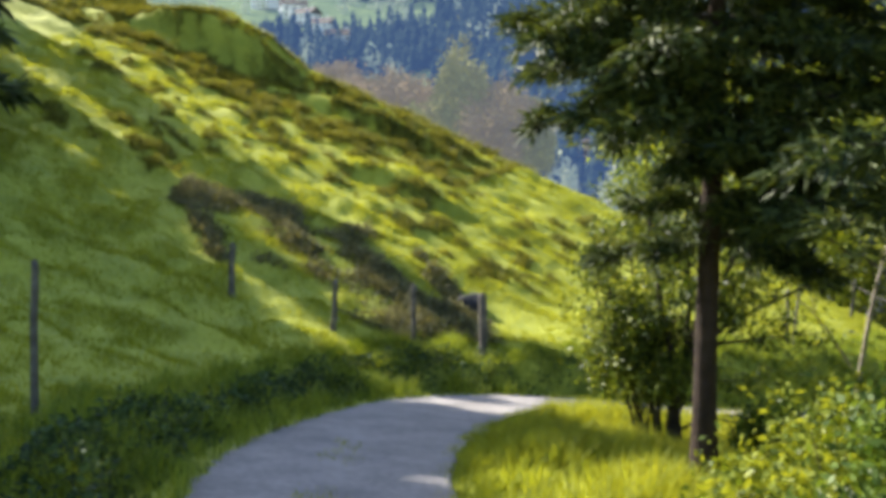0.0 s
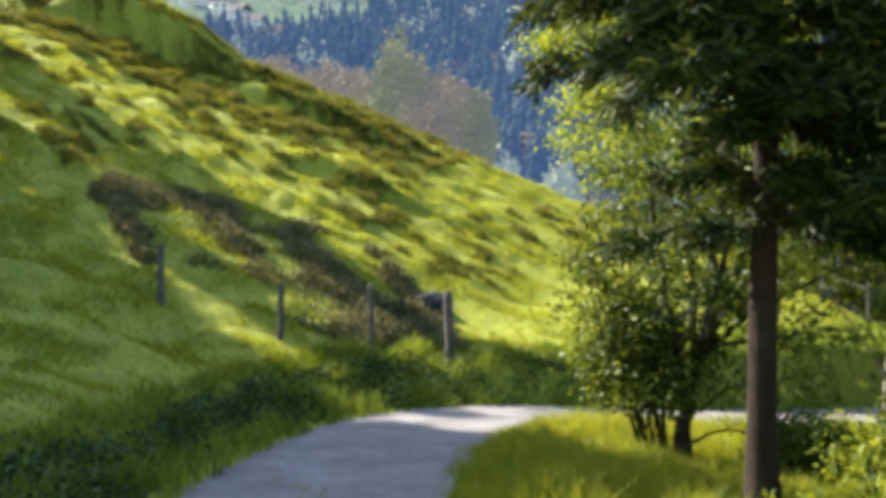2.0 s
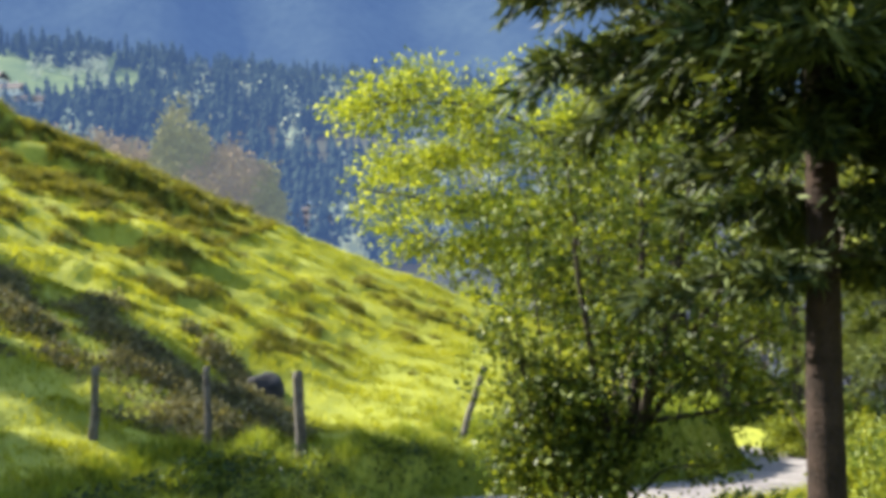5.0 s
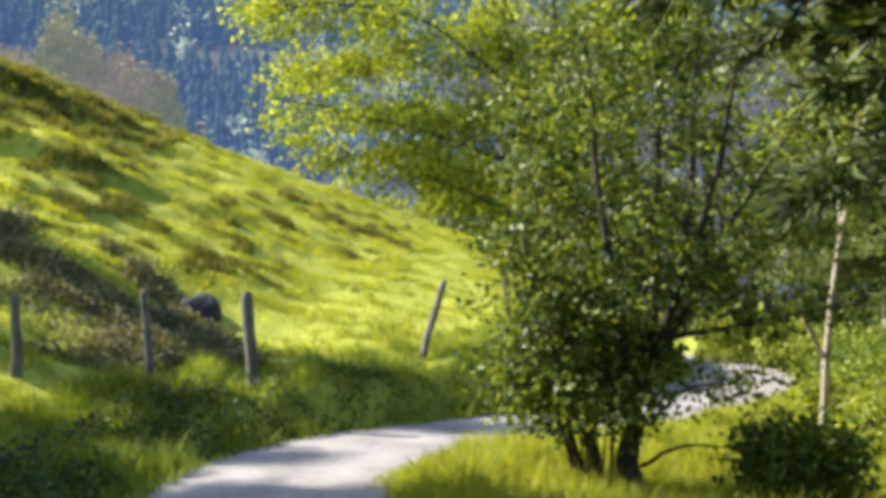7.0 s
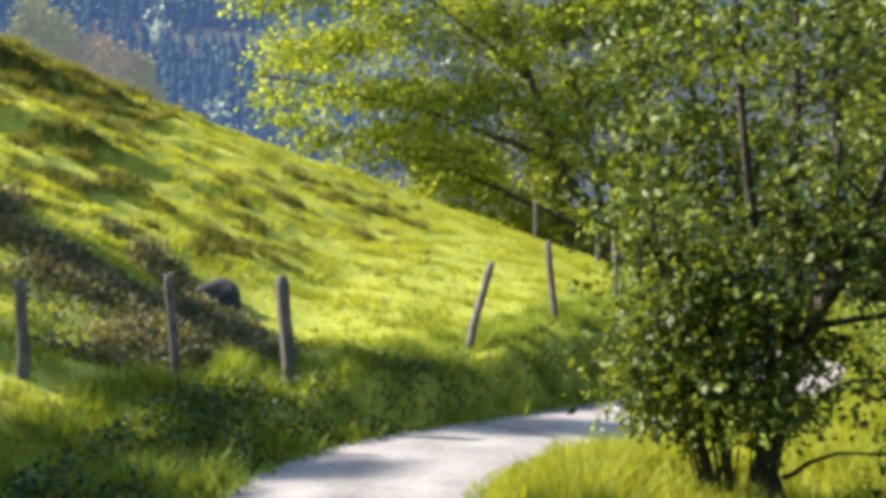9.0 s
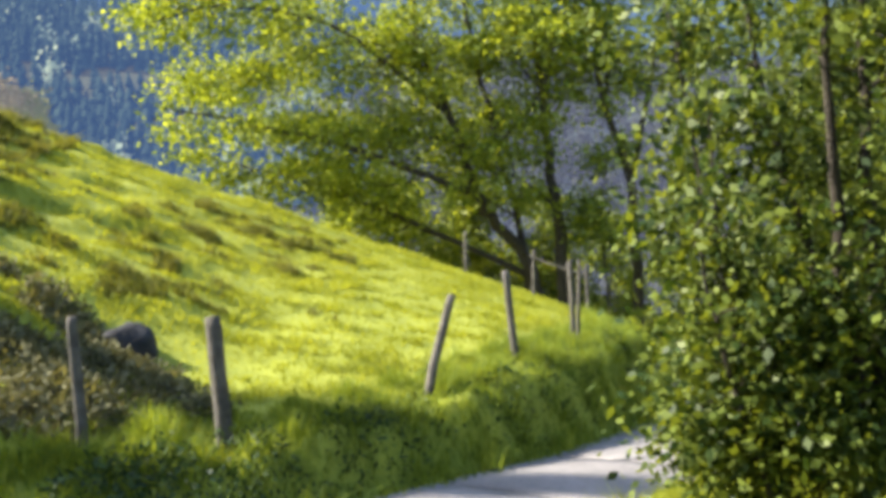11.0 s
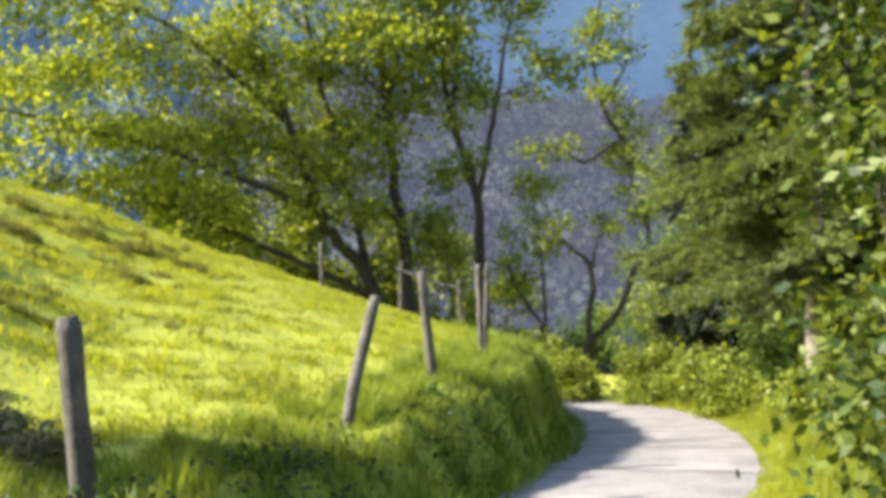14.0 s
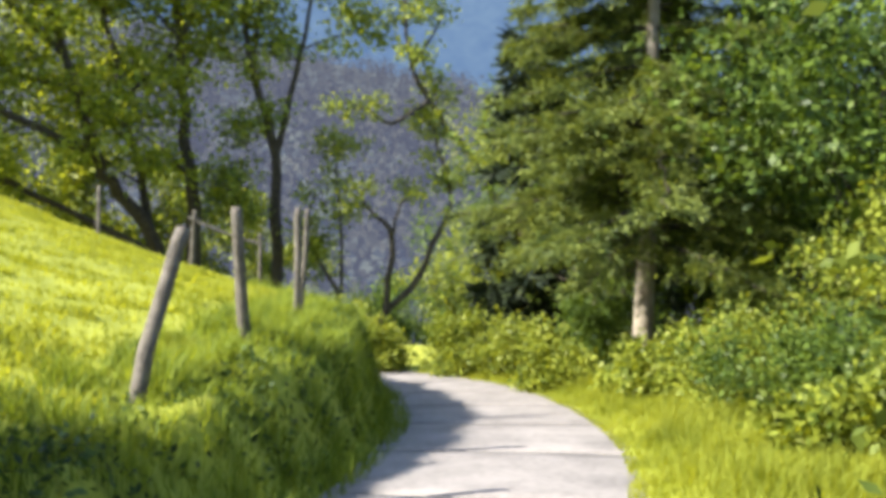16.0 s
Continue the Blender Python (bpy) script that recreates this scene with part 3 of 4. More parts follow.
HAZEL = [
    (0.15, 1.0, [(0.0, 0.0, -0.3), (0.15, 0.0, 0.6), (0.3, 0.0, 1.3)]),
    (0.07, 0.3, [(0.3, 0.0, 1.25), (0.42, 0.2, 2.2), (0.5, 0.4, 3.3), (0.5, 0.5, 5.0)]),
    (0.06, 0.3, [(0.35, 0.0, 1.4), (0.6, -0.1, 2.0), (1.2, -0.3, 2.9), (2.1, -0.4, 4.3)]),
    (0.045, 0.25, [(0.4, 0.0, 1.5), (0.8, 0.2, 1.85), (1.4, 0.5, 2.2), (2.5, 0.9, 2.75)]),
    (0.035, 0.25, [(0.4, 0.0, 1.55), (1.0, -0.3, 1.7), (1.9, -0.7, 1.95)]),
    (0.05, 0.25, [(0.55, -0.05, 1.95), (0.8, 0.3, 2.7), (1.0, 0.7, 3.9), (1.1, 0.9, 4.8)]),
    (0.06, 0.3, [(0.15, 0.0, 0.6), (-0.02, -0.2, 1.9), (-0.2, -0.4, 3.0), (-0.3, -0.5, 4.4)]),
    (0.05, 0.3, [(0.2, 0.05, 0.9), (0.2, 0.5, 2.0), (0.1, 0.9, 3.1), (0.0, 1.1, 4.4)]),
    (0.05, 0.25, [(0.35, 0.0, 1.4), (0.5, -0.5, 2.2), (0.7, -1.0, 3.2), (0.8, -1.3, 4.4)]),
    (0.022, 0.35, [(0.2, 0.0, 0.35), (0.6, -0.1, 0.55), (1.3, -0.2, 0.5)]),
    (0.022, 0.35, [(0.3, 0.0, 0.75), (0.7, 0.1, 1.05), (1.3, 0.2, 1.05)]),
    (0.03, 0.35, [(-0.2, 0.0, -0.1), (-0.55, -0.1, 1.0), (-0.8, -0.2, 2.2), (-0.9, -0.3, 3.2)]),
    (0.03, 0.4, [(-0.1, 0.1, -0.1), (-0.35, 0.2, 1.2), (-0.6, 0.4, 2.4), (-0.75, 0.5, 3.8)]),
    (0.026, 0.4, [(-0.25, -0.1, -0.1), (-0.6, -0.2, 0.9), (-0.9, -0.3, 1.9), (-1.0, -0.3, 2.5)]),
    (0.03, 0.4, [(-0.1, 0.15, -0.1), (-0.25, 0.6, 1.3), (-0.4, 0.9, 2.4), (-0.45, 1.1, 3.4)]),
]
for k in range(20):
    lean, far = 0.3 * math.sin(k * 1.7) - 0.2, 0.35 * math.cos(k * 2.9)
    tall = 1.2 + 1.2 * abs(math.sin(k * 3.1))
    x0, y0 = -0.12 - 0.04 * (k % 8), 0.25 * math.sin(k * 2.3)
    HAZEL.append((0.012, 0.5, [(x0, y0, -0.05), (x0 + lean * 0.4, y0 + far * 0.4, tall * 0.5), (x0 + lean, y0 + far, tall)]))
limbed("hazel_tree", 4.12, 8.2, "leafy hazel with many thin upright stems on the verge", HAZEL, LEAF_MID, 0.047, 5, BARK, 51, cloud=(0.15, 0.15, 0.08), every=0.2, side=0.68, stem="stem")
broadleaf("birch_tree", 6.6, 9.6, "slender pale-barked birch with a leaning trunk", [((0, 0), (0.1, 0.1, 1), 5.0, 0.05)], LEAF_BRIGHT, 0.045, 8, BARK_PALE, 53, 3, 4, 0.6, 0.2, shrink=0.42)

MAPLE = [
    (0.36, 0.45, [(1.2, 0.0, -0.3), (0.0, 0.0, 6.0), (-1.4, -0.2, 8.5), (-2.5, -0.3, 10.2), (-3.4, -0.4, 13.9), (-4.8, -0.4, 17.2), (-5.4, -0.2, 21.8)]),
    (0.15, 0.2, [(-3.7, -0.4, 14.2), (-6.4, -1.2, 16.4), (-9.6, -1.8, 18.6), (-14.1, -2.2, 19.4), (-17.6, -2.4, 18.8)]),
    (0.18, 0.2, [(-2.4, -0.3, 10.0), (-5.6, -1.4, 11.4), (-9.2, -2.6, 12.8), (-13.2, -3.2, 13.9), (-17.0, -3.4, 14.8)]),
    (0.17, 0.25, [(0.0, 0.1, 5.8), (-4.7, 1.2, 8.3), (-8.4, 2.0, 10.1), (-12.4, 2.6, 11.8), (-16.0, 3.0, 12.8)]),
    (0.10, 0.2, [(-3.2, -0.3, 12.8), (-6.8, 1.6, 13.6), (-10.2, 3.0, 14.4)]),
    (0.10, 0.2, [(-4.4, -0.4, 16.2), (-7.5, 1.6, 18.2), (-12.0, 2.4, 17.6), (-15.5, 2.8, 16.6)]),
    (0.24, 0.35, [(0.9, 0.3, -0.3), (0.0, 0.3, 6.6), (-0.3, 0.6, 9.3), (-1.3, 1.2, 14.4), (-2.1, 1.6, 19.9), (-2.3, 1.8, 22.5)]),
    (0.10, 0.2, [(-0.6, 0.7, 10.6), (-2.6, 2.4, 12.6), (-5.2, 3.6, 15.0)]),
    (0.10, 0.2, [(-0.9, 0.9, 12.6), (1.0, -1.2, 15.0), (1.6, -2.4, 17.6)]),
]
limbed("maple_tree", 11.98, 50.0, "large spreading maple with fresh yellow-green leaves", MAPLE, LEAF_YELLOW, 0.19, 7, BARK, 61, cloud=(0.75, 0.75, 0.26), every=0.5, side=3.2)
TALL = [
    (0.36, 0.45, [(0.2, 0.0, -0.3), (0.0, 0.0, 6.7), (-0.1, 0.1, 9.7), (-0.4, 0.3, 14.5), (-0.4, 0.4, 19.7), (-0.3, 0.4, 23.7)]),
    (0.10, 0.25, [(-0.1, 0.1, 9.1), (-1.6, -0.8, 10.3), (-3.7, -1.8, 11.4)]),
    (0.09, 0.25, [(-0.4, 0.3, 13.1), (1.4, 1.2, 15.5), (2.1, 1.6, 18.8)]),
    (0.09, 0.25, [(-0.4, 0.3, 15.0), (-2.2, 1.0, 17.5), (-3.0, 1.6, 20.5)]),
]
LOW = [
    (0.10, 0.2, [(0.0, 0.0, -0.3), (-0.4, 0.2, 3.0), (-1.2, 0.4, 6.0), (-1.8, 0.4, 9.5)]),
    (0.09, 0.2, [(0.1, 0.1, -0.3), (0.5, -0.2, 3.0), (1.2, -0.5, 6.0), (1.6, -0.6, 9.0)]),
    (0.07, 0.2, [(-0.1, -0.1, -0.3), (-1.4, -0.6, 3.0), (-3.0, -1.0, 5.5), (-4.0, -1.2, 8.0)]),
]
for k, (tx, ty, sz) in enumerate(((12.6, 56, 1.25), (8.4, 58, 1.3), (16.4, 55, 1.15), (20.5, 57, 1.0), (4.6, 60, 1.2))):
    rows = [(r, bare, [(a * sz, b * sz, c * sz) for a, b, c in bends]) for r, bare, bends in LOW]
    limbed("alder_tree", tx, ty, "many-stemmed young alder with light green leaves", rows, LEAF_BRIGHT if k in (0, 2, 3) else LEAF_YELLOW, 0.19, 7, BARK, 90 + k, cloud=(0.5, 0.5, 0.28), every=0.5, side=2.4)
limbed("maple_tree", 13.51, 49.0, "tall straight-trunked maple with yellow-green leaves", TALL, LEAF_YELLOW, 0.19, 5, BARK, 62, cloud=(0.7, 0.7, 0.26), every=0.6, side=2.8)
ASH = [
    (0.30, 0.5, [(0.1, 0.0, -0.3), (0.0, 0.0, 6.3), (0.0, 0.0, 10.6), (-1.0, 0.2, 14.3), (-1.4, 0.3, 18.6), (-1.9, 0.4, 22.7)]),
    (0.16, 0.3, [(0.0, 0.0, 10.4), (0.9, -0.2, 14.3), (1.6, -0.4, 17.9), (2.6, -0.6, 22.5)]),
    (0.10, 0.3, [(-1.0, 0.2, 14.6), (-0.4, 0.6, 18.6), (-0.4, 0.9, 22.3)]),
    (0.06, 0.3, [(1.1, -0.2, 15.4), (2.8, -0.6, 16.1), (4.5, -0.8, 16.4)]),
    (0.07, 0.4, [(-1.2, 0.4, -0.2), (-1.4, 0.4, 6.4), (-1.5, 0.5, 9.0), (-0.9, 0.6, 11.8)]),
]
limbed("ash_tree", 17.0, 48.0, "forked ash with thin green foliage", ASH, LEAF_BRIGHT, 0.17, 8, BARK, 63, cloud=(0.5, 0.5, 0.25), every=0.6, side=2.2)
OLD = [
    (0.20, 0.55, [(-0.2, 0.0, -0.3), (-0.1, 0.0, 3.0), (1.5, 0.1, 4.4), (2.9, 0.2, 6.7), (3.5, 0.3, 8.7), (2.8, 0.3, 10.6), (2.3, 0.3, 12.2)]),
    (0.21, 0.5, [(5.7, 0.6, -0.3), (6.2, 0.6, 6.5), (5.7, 0.5, 9.4), (3.9, 0.4, 11.0), (2.3, 0.3, 12.7), (1.4, 0.3, 14.2), (1.0, 0.3, 17.0), (1.8, 0.2, 20.1)]),
    (0.11, 0.6, [(2.3, 0.3, 12.7), (0.2, 0.0, 11.6), (-1.1, -0.2, 12.1), (-2.5, -0.4, 12.4)]),
    (0.16, 0.6, [(-0.1, 0.0, 2.6), (0.4, 0.2, 6.5), (-0.4, 0.3, 7.6), (-1.3, 0.4, 8.7)]),
    (0.08, 0.5, [(0.4, 0.2, 6.5), (0.8, 0.1, 8.1), (1.7, 0.0, 8.8)]),
    (0.07, 0.4, [(1.4, 0.3, 14.2), (2.9, 0.5, 16.3), (3.2, 0.6, 18.6)]),
]
limbed("old_tree", 20.54, 44.0, "gnarled dark tree with twisted thinly leaved limbs", OLD, LEAF_BRIGHT, 0.15, 4, BARK, 65, cloud=(0.35, 0.35, 0.2), every=0.7, side=1.6, wander=0.22)
YOUNG = [
    (0.12, 0.5, [(0.1, 0.0, -0.3), (0.0, 0.0, 4.0), (-0.8, 0.1, 5.7), (-1.6, 0.2, 7.3), (-1.0, 0.3, 8.9)]),
    (0.10, 0.5, [(0.2, 0.1, -0.3), (0.2, 0.1, 4.3), (0.1, 0.0, 7.2), (-0.2, -0.1, 9.3), (-0.3, -0.2, 11.4)]),
]
limbed("old_tree", 19.26, 46.0, "slender dark twin-stemmed tree with sparse leaves", YOUNG, LEAF_BRIGHT, 0.14, 4, BARK, 66, cloud=(0.4, 0.4, 0.2), every=0.5, side=1.4, wander=0.2)

for k, (tx, ty, s) in enumerate(((16.5, 24.5, 1.0), (18.5, 28, 1.1), (21.5, 29, 1.1), (16.8, 19.5, 0.9), (24, 33, 1.3), (28, 36, 1.2), (15.2, 16.2, 0.9), (27, 56, 1.1), (31, 50, 1.4), (34, 60, 1.6))):
    st = [((0, 0), (0.05, 0.05, 1), 6.5 * s, 0.13 * s), ((0.1, 0.1), (0.3, -0.2, 1), 5 * s, 0.08), ((-0.1, 0), (-0.3, 0.2, 1), 5 * s, 0.08)]
    # k == 6 takes the darker leaf so its colour stands for shade.
    broadleaf("alder_tree", tx, ty, "shady green alder in the wood below the lane", st, LEAF_GREEN if k % 2 or k == 6 else LEAF_BRIGHT, 0.09 if ty < 40 else 0.15, 9, BARK, 70 + k, 3, 4, 0.65, 0.3)


def shrub(x, y, h, mat, seed, label, leaf=0.042, per=11, name="shrub"):
    gen = np.random.default_rng(seed)
    st = [((gen.normal(0, 0.12), gen.normal(0, 0.12)), (gen.normal(0, 0.5), gen.normal(0, 0.5), 1), h * gen.uniform(0.7, 1.1), 0.018) for _ in range(7)]
    broadleaf(name, x, y, label, st, mat, leaf, per, BARK, seed, 2, 4, 0.7, 0.12, 0.0, category="shrub", group="shrubs along the lane")


GREEN_SHRUB, BRIGHT_SHRUB = "dense green leafy shrub on the verge", "sunlit yellow-green bramble shrub on the verge"
UPPER_SHRUBS = ((6.4, 1.5, 1.0, 1), (7.2, 2.8, 1.2, 1), (7.0, 0.3, 1.0, 0), (6.6, 6.2, 0.8, 1), (5.6, 7.6, 0.7, 0), (8.3, 9.5, 1.1, 1), (9.3, 12.6, 1.0, 1), (9.9, 14.2, 1.1, 0), (10.8, 15.6, 1.2, 1), (9.6, 13.2, 0.8, 0), (12.2, 16.8, 1.4, 0))
LOWER_SHRUBS = ((13.4, 18.0, 1.5, 1), (11.6, 18.2, 0.8, 1), (13.2, 21.4, 1.2, 0), (12.6, 23.2, 1.1, 1), (12.4, 25.2, 1.0, 1), (11.4, 28, 1.2, 1), (14.4, 22.6, 1.6, 0), (8.2, 10.9, 0.9, 1), (12.6, 14.2, 2.2, 1), (13.8, 15.6, 2.6, 1), (9.0, 11.6, 0.9, 1), (10.6, 17.0, 0.7, 1), (11.2, 20.6, 0.6, 1), (8.6, 13.0, 0.6, 1))
for k, (sx, sy, sh, bright) in enumerate(UPPER_SHRUBS + LOWER_SHRUBS):
    shrub(sx, sy, sh, LEAF_BRIGHT if bright else LEAF_GREEN, 100 + k, BRIGHT_SHRUB if bright else GREEN_SHRUB, 0.042 if k < len(UPPER_SHRUBS) else 0.06, 11 if k < len(UPPER_SHRUBS) else 8)

# trees on the upper pasture that throw the long shadows
for k, (tx, ty, hh, rr) in enumerate(((-24, 20.3, 14, 1.3), (-25.5, 17.6, 12, 1.0), (-17.5, 12.6, 13, 1.8), (-15.3, 10.8, 13, 2.3), (-18, 6.2, 13, 2.2), (-20.5, 10.6, 14, 1.6), (-16.8, 8.4, 12, 2.0), (-14, 6.6, 12, 2.0), (-16, 4.0, 12.5, 2.2), (-13.0, 2.0, 14, 2.3), (-15.0, -0.4, 12.5, 2.2), (-12.0, -3.0, 12, 2.2), (-11.8, 9.2, 11, 2.2), (-12.4, 5.2, 14, 2.3))):
    spruce("spruce_tree", tx, ty, "spruce at the top of the pasture", hh, 0.16, 1.2, rr, NEEDLE, 130 + k, dense=0.7, whorl=0.5, far=True)

# ---- the far side of the valley ----


def far_tree(x, y, h, r, mat, seed, label):
    gen = np.random.default_rng(seed)
    z = ground_at(x, y) - 0.2
    top = thing("round_tree", x, y, z, label, "tree", "trees below the village")
    v, f = tubes([(np.array([(0, 0, 0), (0.1, 0, h * 0.3), (0, 0.1, h * 0.6)]), (0.3, 0.22, 0.12))], 7)
    array_mesh("trunk", v, f, BARK, top, flat=False)
    c = gen.normal(size=(40, 3))
    c /= np.linalg.norm(c, axis=1)[:, None]
    c = c * gen.uniform(0.45, 0.85, 40)[:, None] * (r, r, h * 0.42) + (0, 0, h * 0.55)
    p = np.repeat(c, 200, 0) + gen.normal(0, 0.16, (8000, 3)) * (r, r, h * 0.4)
    v, f = leaves(p, 0.34, None, 1.4, gen=gen)
    array_mesh("crown", v, f, mat, top)


ROUND = "round spring-leaved tree in bluish haze below the village"
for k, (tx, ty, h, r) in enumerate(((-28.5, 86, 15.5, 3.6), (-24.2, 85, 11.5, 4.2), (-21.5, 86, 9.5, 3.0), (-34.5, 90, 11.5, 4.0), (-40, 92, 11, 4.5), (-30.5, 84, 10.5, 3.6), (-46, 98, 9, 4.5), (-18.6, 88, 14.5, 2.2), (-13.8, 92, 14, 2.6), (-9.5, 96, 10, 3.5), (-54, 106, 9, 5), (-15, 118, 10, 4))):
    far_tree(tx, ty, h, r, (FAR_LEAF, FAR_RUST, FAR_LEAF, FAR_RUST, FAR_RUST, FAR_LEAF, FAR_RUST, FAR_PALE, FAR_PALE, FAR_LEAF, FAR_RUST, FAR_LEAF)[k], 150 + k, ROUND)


def house(x, y, w, d, h, turn, label):
    top = thing("house", x, y, float(foot_z(np.array([x]), np.array([y]))[0]) - 0.6, label, "house", "houses of the village")
    top.rotation_euler.z = radians(turn)
    bm = bmesh.new()
    bmesh.ops.create_cube(bm, size=1.0, matrix=Matrix.Translation((0, 0, h / 2)) @ Matrix.Diagonal((w, d, h, 1)))
    part("wall", bm, PLASTER, top)
    bm = bmesh.new()
    e, rise, o = 0.5, d * 0.36, 0.6
    vs = [bm.verts.new(c) for c in ((-w / 2 - o, -d / 2 - e, h - 0.2), (w / 2 + o, -d / 2 - e, h - 0.2), (w / 2 + o, 0, h + rise), (-w / 2 - o, 0, h + rise), (-w / 2 - o, d / 2 + e, h - 0.2), (w / 2 + o, d / 2 + e, h - 0.2))]
    for q in ((0, 1, 2, 3), (3, 2, 5, 4), (0, 3, 4), (1, 5, 2), (0, 4, 5, 1)):
        bm.faces.new([vs[i] for i in q])
    roof = part("roof", bm, ROOF, top)
    bm = bmesh.new()
    bmesh.ops.create_cube(bm, size=1.0, matrix=Matrix.Translation((w * 0.2, d * 0.12, h + rise)) @ Matrix.Diagonal((0.7, 0.7, 1.8, 1)))
    part("chimney", bm, PLASTER, roof)
    for i in range(3):
        for j in range(2):
            bm = bmesh.new()
            bmesh.ops.create_cube(bm, size=1.0, matrix=Matrix.Translation((-w * 0.3 + i * w * 0.3, -d / 2 - 0.02, h * 0.28 + j * h * 0.42)) @ Matrix.Diagonal((w * 0.11, 0.12, h * 0.2, 1)))
            part("window", bm, PANE, top)


HOUSE = "white plastered village house with a dark pitched roof"
for hx, hy, hw, hd, hh, turn in ((-184, 350, 11, 8, 5.5, 20), (-221, 386, 11, 8, 6, -10), (-236, 399, 12, 9, 7, 35), (-205, 372, 10, 8, 5, 5), (-46, 215, 9, 7, 4.5, 15), (-50, 226, 8, 6, 4, -20), (-42, 249, 9, 7, 4.5, 10), (-265, 420, 12, 9, 6, -15), (-33, 262, 9, 7, 4.5, 30)):
    house(hx, hy, hw, hd, hh, turn, HOUSE)


def far_woods():
    """Fir woods across the valley, each tree three ragged tiers."""
    gen = np.random.default_rng(5)
    vs, fs, n = [], [], 0
    want = 3800
    while want:
        a, r = gen.uniform(radians(-50), radians(5)), gen.uniform(200, 600)
        x, y = math.sin(a) * r, math.cos(a) * r
        if 0.7 * vnoise([x * 0.012], [y * 0.012], 77)[0] + 0.3 * vnoise([x * 0.05], [y * 0.05], 78)[0] < 0.25 + 0.26 * (a < radians(-22)):
            continue
        want -= 1
        h = gen.uniform(6, 11) * (1 + 0.6 * gen.random() ** 2)
        z = float(foot_z(np.array([x]), np.array([y]))[0])
        for t in range(4):
            s = 8
            an = np.linspace(0, 2 * np.pi, s, endpoint=False) + gen.random()
            rr = h * (0.20 - 0.04 * t) * gen.uniform(0.7, 1.2, s)
            zz = z + h * (0.08 + 0.22 * t) + gen.normal(0, 0.02 * h, s)
            vs.append(np.concatenate([np.stack([x + rr * np.cos(an), y + rr * np.sin(an), zz], 1), [[x, y, z + h * (0.45 + 0.185 * t)]]]))
            i = np.arange(s)
            fs.append(np.stack([n + i, n + (i + 1) % s, np.full(s, n + s)], 1))
            n += s + 1
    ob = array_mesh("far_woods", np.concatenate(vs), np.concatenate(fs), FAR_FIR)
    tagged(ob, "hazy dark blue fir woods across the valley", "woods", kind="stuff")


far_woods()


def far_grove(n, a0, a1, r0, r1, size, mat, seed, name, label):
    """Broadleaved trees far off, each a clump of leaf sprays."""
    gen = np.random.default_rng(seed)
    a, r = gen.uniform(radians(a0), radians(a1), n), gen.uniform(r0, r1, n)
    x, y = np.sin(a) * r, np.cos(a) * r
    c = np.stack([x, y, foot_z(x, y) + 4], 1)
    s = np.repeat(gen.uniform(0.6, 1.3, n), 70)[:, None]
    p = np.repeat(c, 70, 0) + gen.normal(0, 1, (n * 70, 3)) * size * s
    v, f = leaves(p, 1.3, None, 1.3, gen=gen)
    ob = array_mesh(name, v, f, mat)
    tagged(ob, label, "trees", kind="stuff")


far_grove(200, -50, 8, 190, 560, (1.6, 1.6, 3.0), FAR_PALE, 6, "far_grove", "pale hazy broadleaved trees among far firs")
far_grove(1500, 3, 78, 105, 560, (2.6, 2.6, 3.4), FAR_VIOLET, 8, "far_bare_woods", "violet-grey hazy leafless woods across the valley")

# ---- grass, bracken ----


def scatter(n, x0, x1, y0, y1, seed):
    gen = np.random.default_rng(seed)
    return gen.uniform(x0, x1, n), gen.uniform(y0, y1, n), gen


def on_ground(x, y):
    return np.stack([x, y, land(x, y) - 0.01], 1)


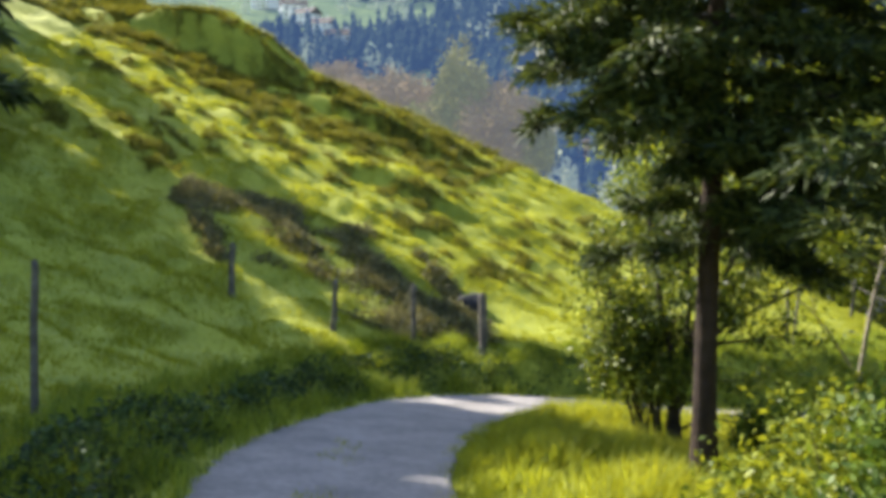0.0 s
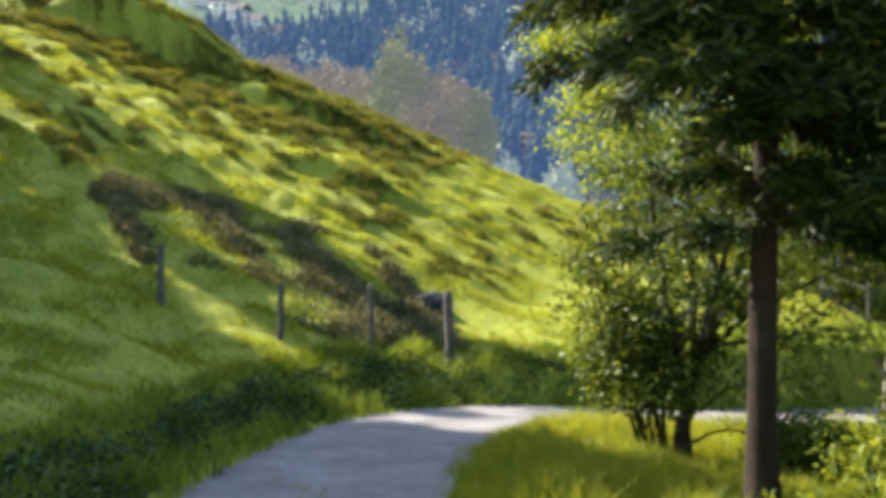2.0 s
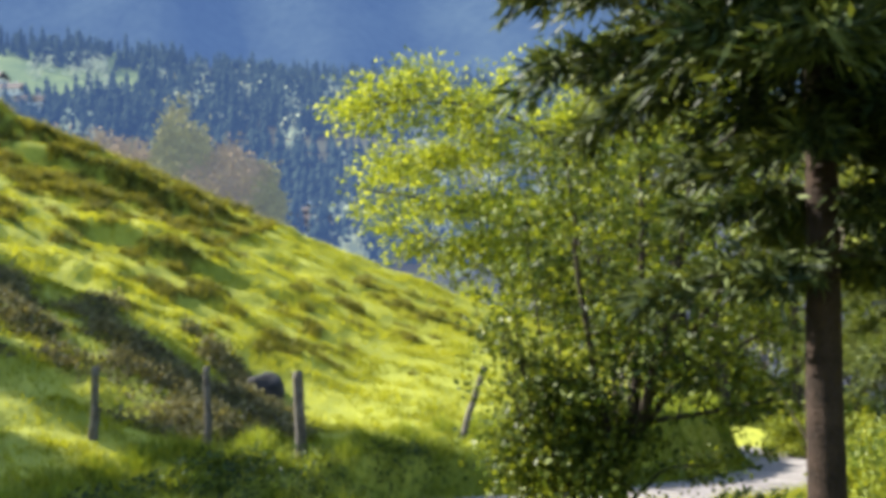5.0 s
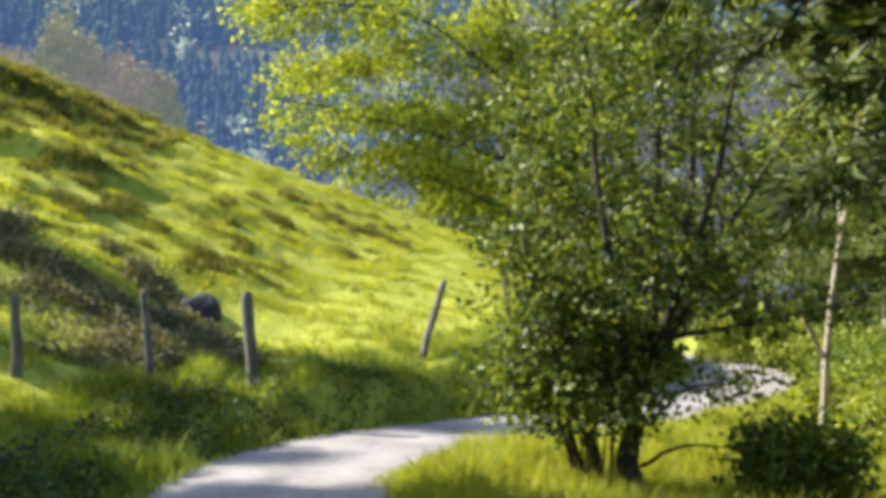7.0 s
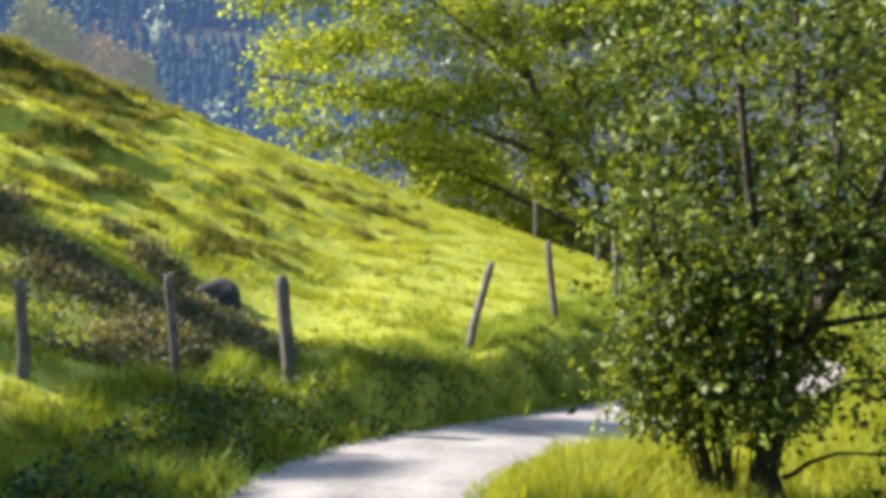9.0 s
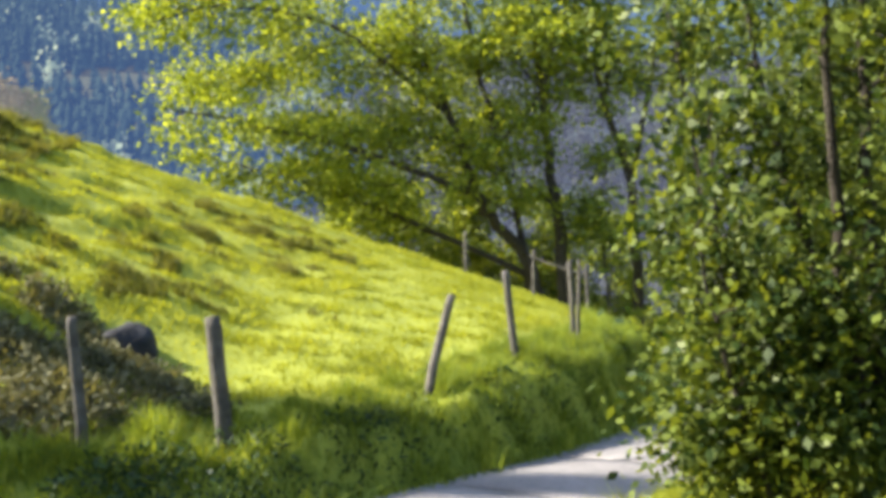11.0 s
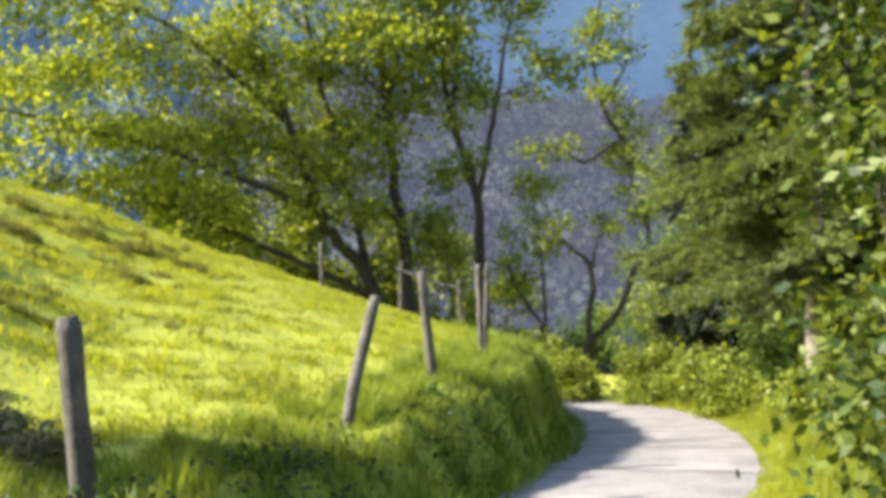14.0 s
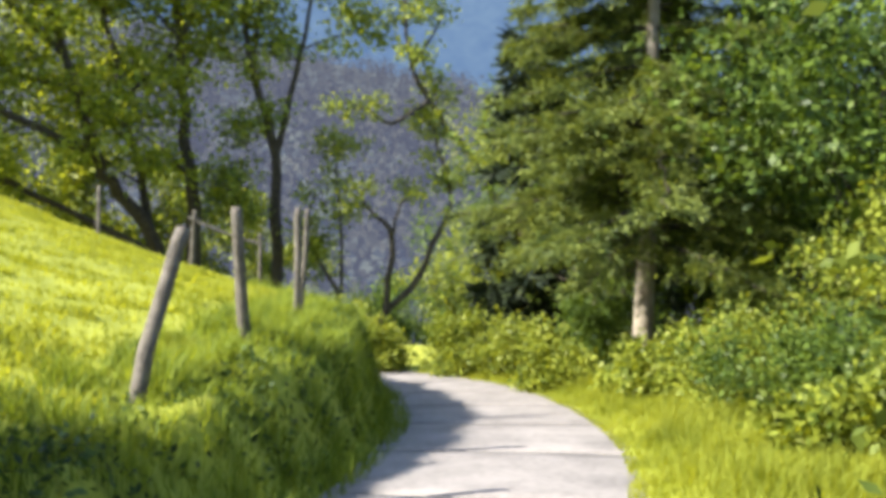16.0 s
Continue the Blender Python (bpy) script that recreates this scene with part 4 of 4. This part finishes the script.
def build_grass():
    # bank and left verge
    x, y, gen = scatter(700000, -4, 12, -7, 27, 201)
    d, w = beside(x, y)
    e = d - w
    clump = vnoise(x * 3.2, y * 3.2, 41)
    keep = (e > -0.22) & (e < 1.7) & (gen.random(len(x)) < 0.25 + clump)
    keep &= (e > 0.05) | (gen.random(len(x)) < 0.35)
    p = on_ground(x[keep], y[keep])
    ob = blade_mesh("bank_grass", p, (0.09 + 0.30 * clump[keep] ** 2), 0.013, LUSH, None, 0.5)
    tagged(ob, "long lush green grass on the roadside bank", "grass", kind="stuff")
    # right verge
    x, y, gen = scatter(700000, -1, 15, -7, 27, 202)
    d, w = beside(x, y)
    e = -d - w
    clump = vnoise(x * 2.6, y * 2.6, 43)
    keep = (e > -0.22) & (e < 4.5) & (gen.random(len(x)) < (0.2 + clump) * np.clip(1.3 - e / 5, 0, 1))
    p = on_ground(x[keep], y[keep])
    ob = blade_mesh("verge_grass", p, (0.14 + 0.24 * clump[keep]) * smooth(-0.6, 0.8, e[keep]), 0.014, BLADE, None, 0.45)
    tagged(ob, "sunny yellow-green verge grass and weeds", "grass", kind="stuff")
    # pasture
    x, y, gen = scatter(1100000, -19, 11, 0, 31.5, 203)
    d, w = beside(x, y)
    e = d - w
    clump = vnoise(x * 1.7, y * 2.2, 45) * 0.6 + vnoise(x * 4.5, y * 4.5, 46) * 0.4
    keep = (e > 0.7) & (gen.random(len(x)) < smooth(0.3, 0.75, clump) * 0.5 + 0.16)
    p = on_ground(x[keep], y[keep])
    ob = blade_mesh("pasture_grass", p, 0.05 + 0.13 * clump[keep] ** 2, 0.020, BLADE, None, 0.6)
    tagged(ob, "tussocky yellow-green pasture grass", "grass", kind="stuff")
    # rough turf on the mounds at the crest
    x, y, gen = scatter(300000, -27, -5, 22, 36, 208)
    clump = vnoise(x * 1.4, y * 2.0, 57) * 0.6 + vnoise(x * 4.0, y * 4.0, 58) * 0.4
    keep = gen.random(len(x)) < smooth(0.35, 0.7, clump)
    p = on_ground(x[keep], y[keep])
    ob = blade_mesh("crest_grass", p, 0.12 + 0.40 * clump[keep] ** 2, 0.035, TUSSOCK, None, 0.7)
    tagged(ob, "coarse olive grass on the turf mounds", "grass", kind="stuff")
    # dark rush tussocks
    x, y, gen = scatter(420000, -17, 2, 13, 28, 206)
    d, w = beside(x, y)
    clump = vnoise(x * 2.1, y * 2.8, 51)
    patch = vnoise(x * 0.28 + 3, y * 0.4, 52)
    keep = (clump > 0.66) & (patch > 0.40 + 0.35 * smooth(-5, 1, x)) & (d - w > 2.5) & (gen.random(len(x)) < 0.55)
    p = on_ground(x[keep], y[keep])
    ob = blade_mesh("rush_tussocks", p, 0.10 + 0.75 * (clump[keep] - 0.66), 0.022, TUSSOCK, None, 0.55)
    tagged(ob, "dark green rush tussocks on the pasture", "grass", kind="stuff")
    # grass between the wheel tracks
    x, y, gen = scatter(60000, 1, 9, -7, 3.5, 204)
    d, w = beside(x, y)
    keep = (np.abs(d + 0.05) < 0.22 + 0.2 * (vnoise(x * 2, y * 2, 47) - 0.5)) & (gen.random(len(x)) < vnoise(x * 1.5, y * 1.5, 48) - 0.25)
    p = np.stack([x[keep], y[keep], lane_z(x[keep], y[keep]) + 0.005], 1)
    ob = blade_mesh("track_grass", p, np.full(keep.sum(), 0.06), 0.012, BLADE, None, 0.6)
    tagged(ob, "short worn grass along the middle of the lane", "grass", kind="stuff")
    # nettles and herbs on the steep bank, leaf colour darkened for its shade
    x, y, gen = scatter(330000, -5, 9, -3, 19, 207)
    d, w = beside(x, y)
    e = d - w
    clump = vnoise(x * 2.4, y * 2.4, 55) * 0.6 + vnoise(x * 6, y * 6, 56) * 0.4
    low = 1 - 0.6 * smooth(10.5, 14, y)
    keep = (e > 0.02) & (e < 0.95 + 0.5 * (clump - 0.5)) & (gen.random(len(x)) < smooth(0.25, 0.6, clump) * low)
    p = on_ground(x[keep], y[keep])
    p[:, 2] += gen.random(keep.sum()) * (0.08 + 0.5 * clump[keep]) * smooth(0.0, 0.35, e[keep]) * smooth(1.3, 0.7, e[keep]) * low[keep]
    v, f = leaves(p, 0.036, None, 2.0, gen=gen)
    ob = array_mesh("bank_nettles", v, f, HERB)
    tagged(ob, "green nettles and herbs, darkened with the bank's shade", "herbs", kind="stuff")
    # dead bracken
    x, y, gen = scatter(420000, -11, 1, 9.5, 19.5, 205)
    u = ((x + 4.2) / 4.8) ** 2 + ((y - 13.4 + 0.15 * (x + 4)) / 2.9) ** 2
    clump = vnoise(x * 1.3, y * 1.3, 49)
    d, w = beside(x, y)
    keep = (u < 0.2 + 1.1 * clump) & (d - w > 1.6) & (gen.random(len(x)) < 0.6 * smooth(0.3, 0.75, clump))
    p = on_ground(x[keep], y[keep])
    p[:, 2] += gen.random(keep.sum()) ** 1.6 * 0.34 * clump[keep]
    v, f = leaves(p, 0.035, None, 3.5, gen=gen)
    ob = array_mesh("bracken", v, f, DRY)
    tagged(ob, "grey-brown dead bracken on the slope", "bracken", kind="stuff")


build_grass()
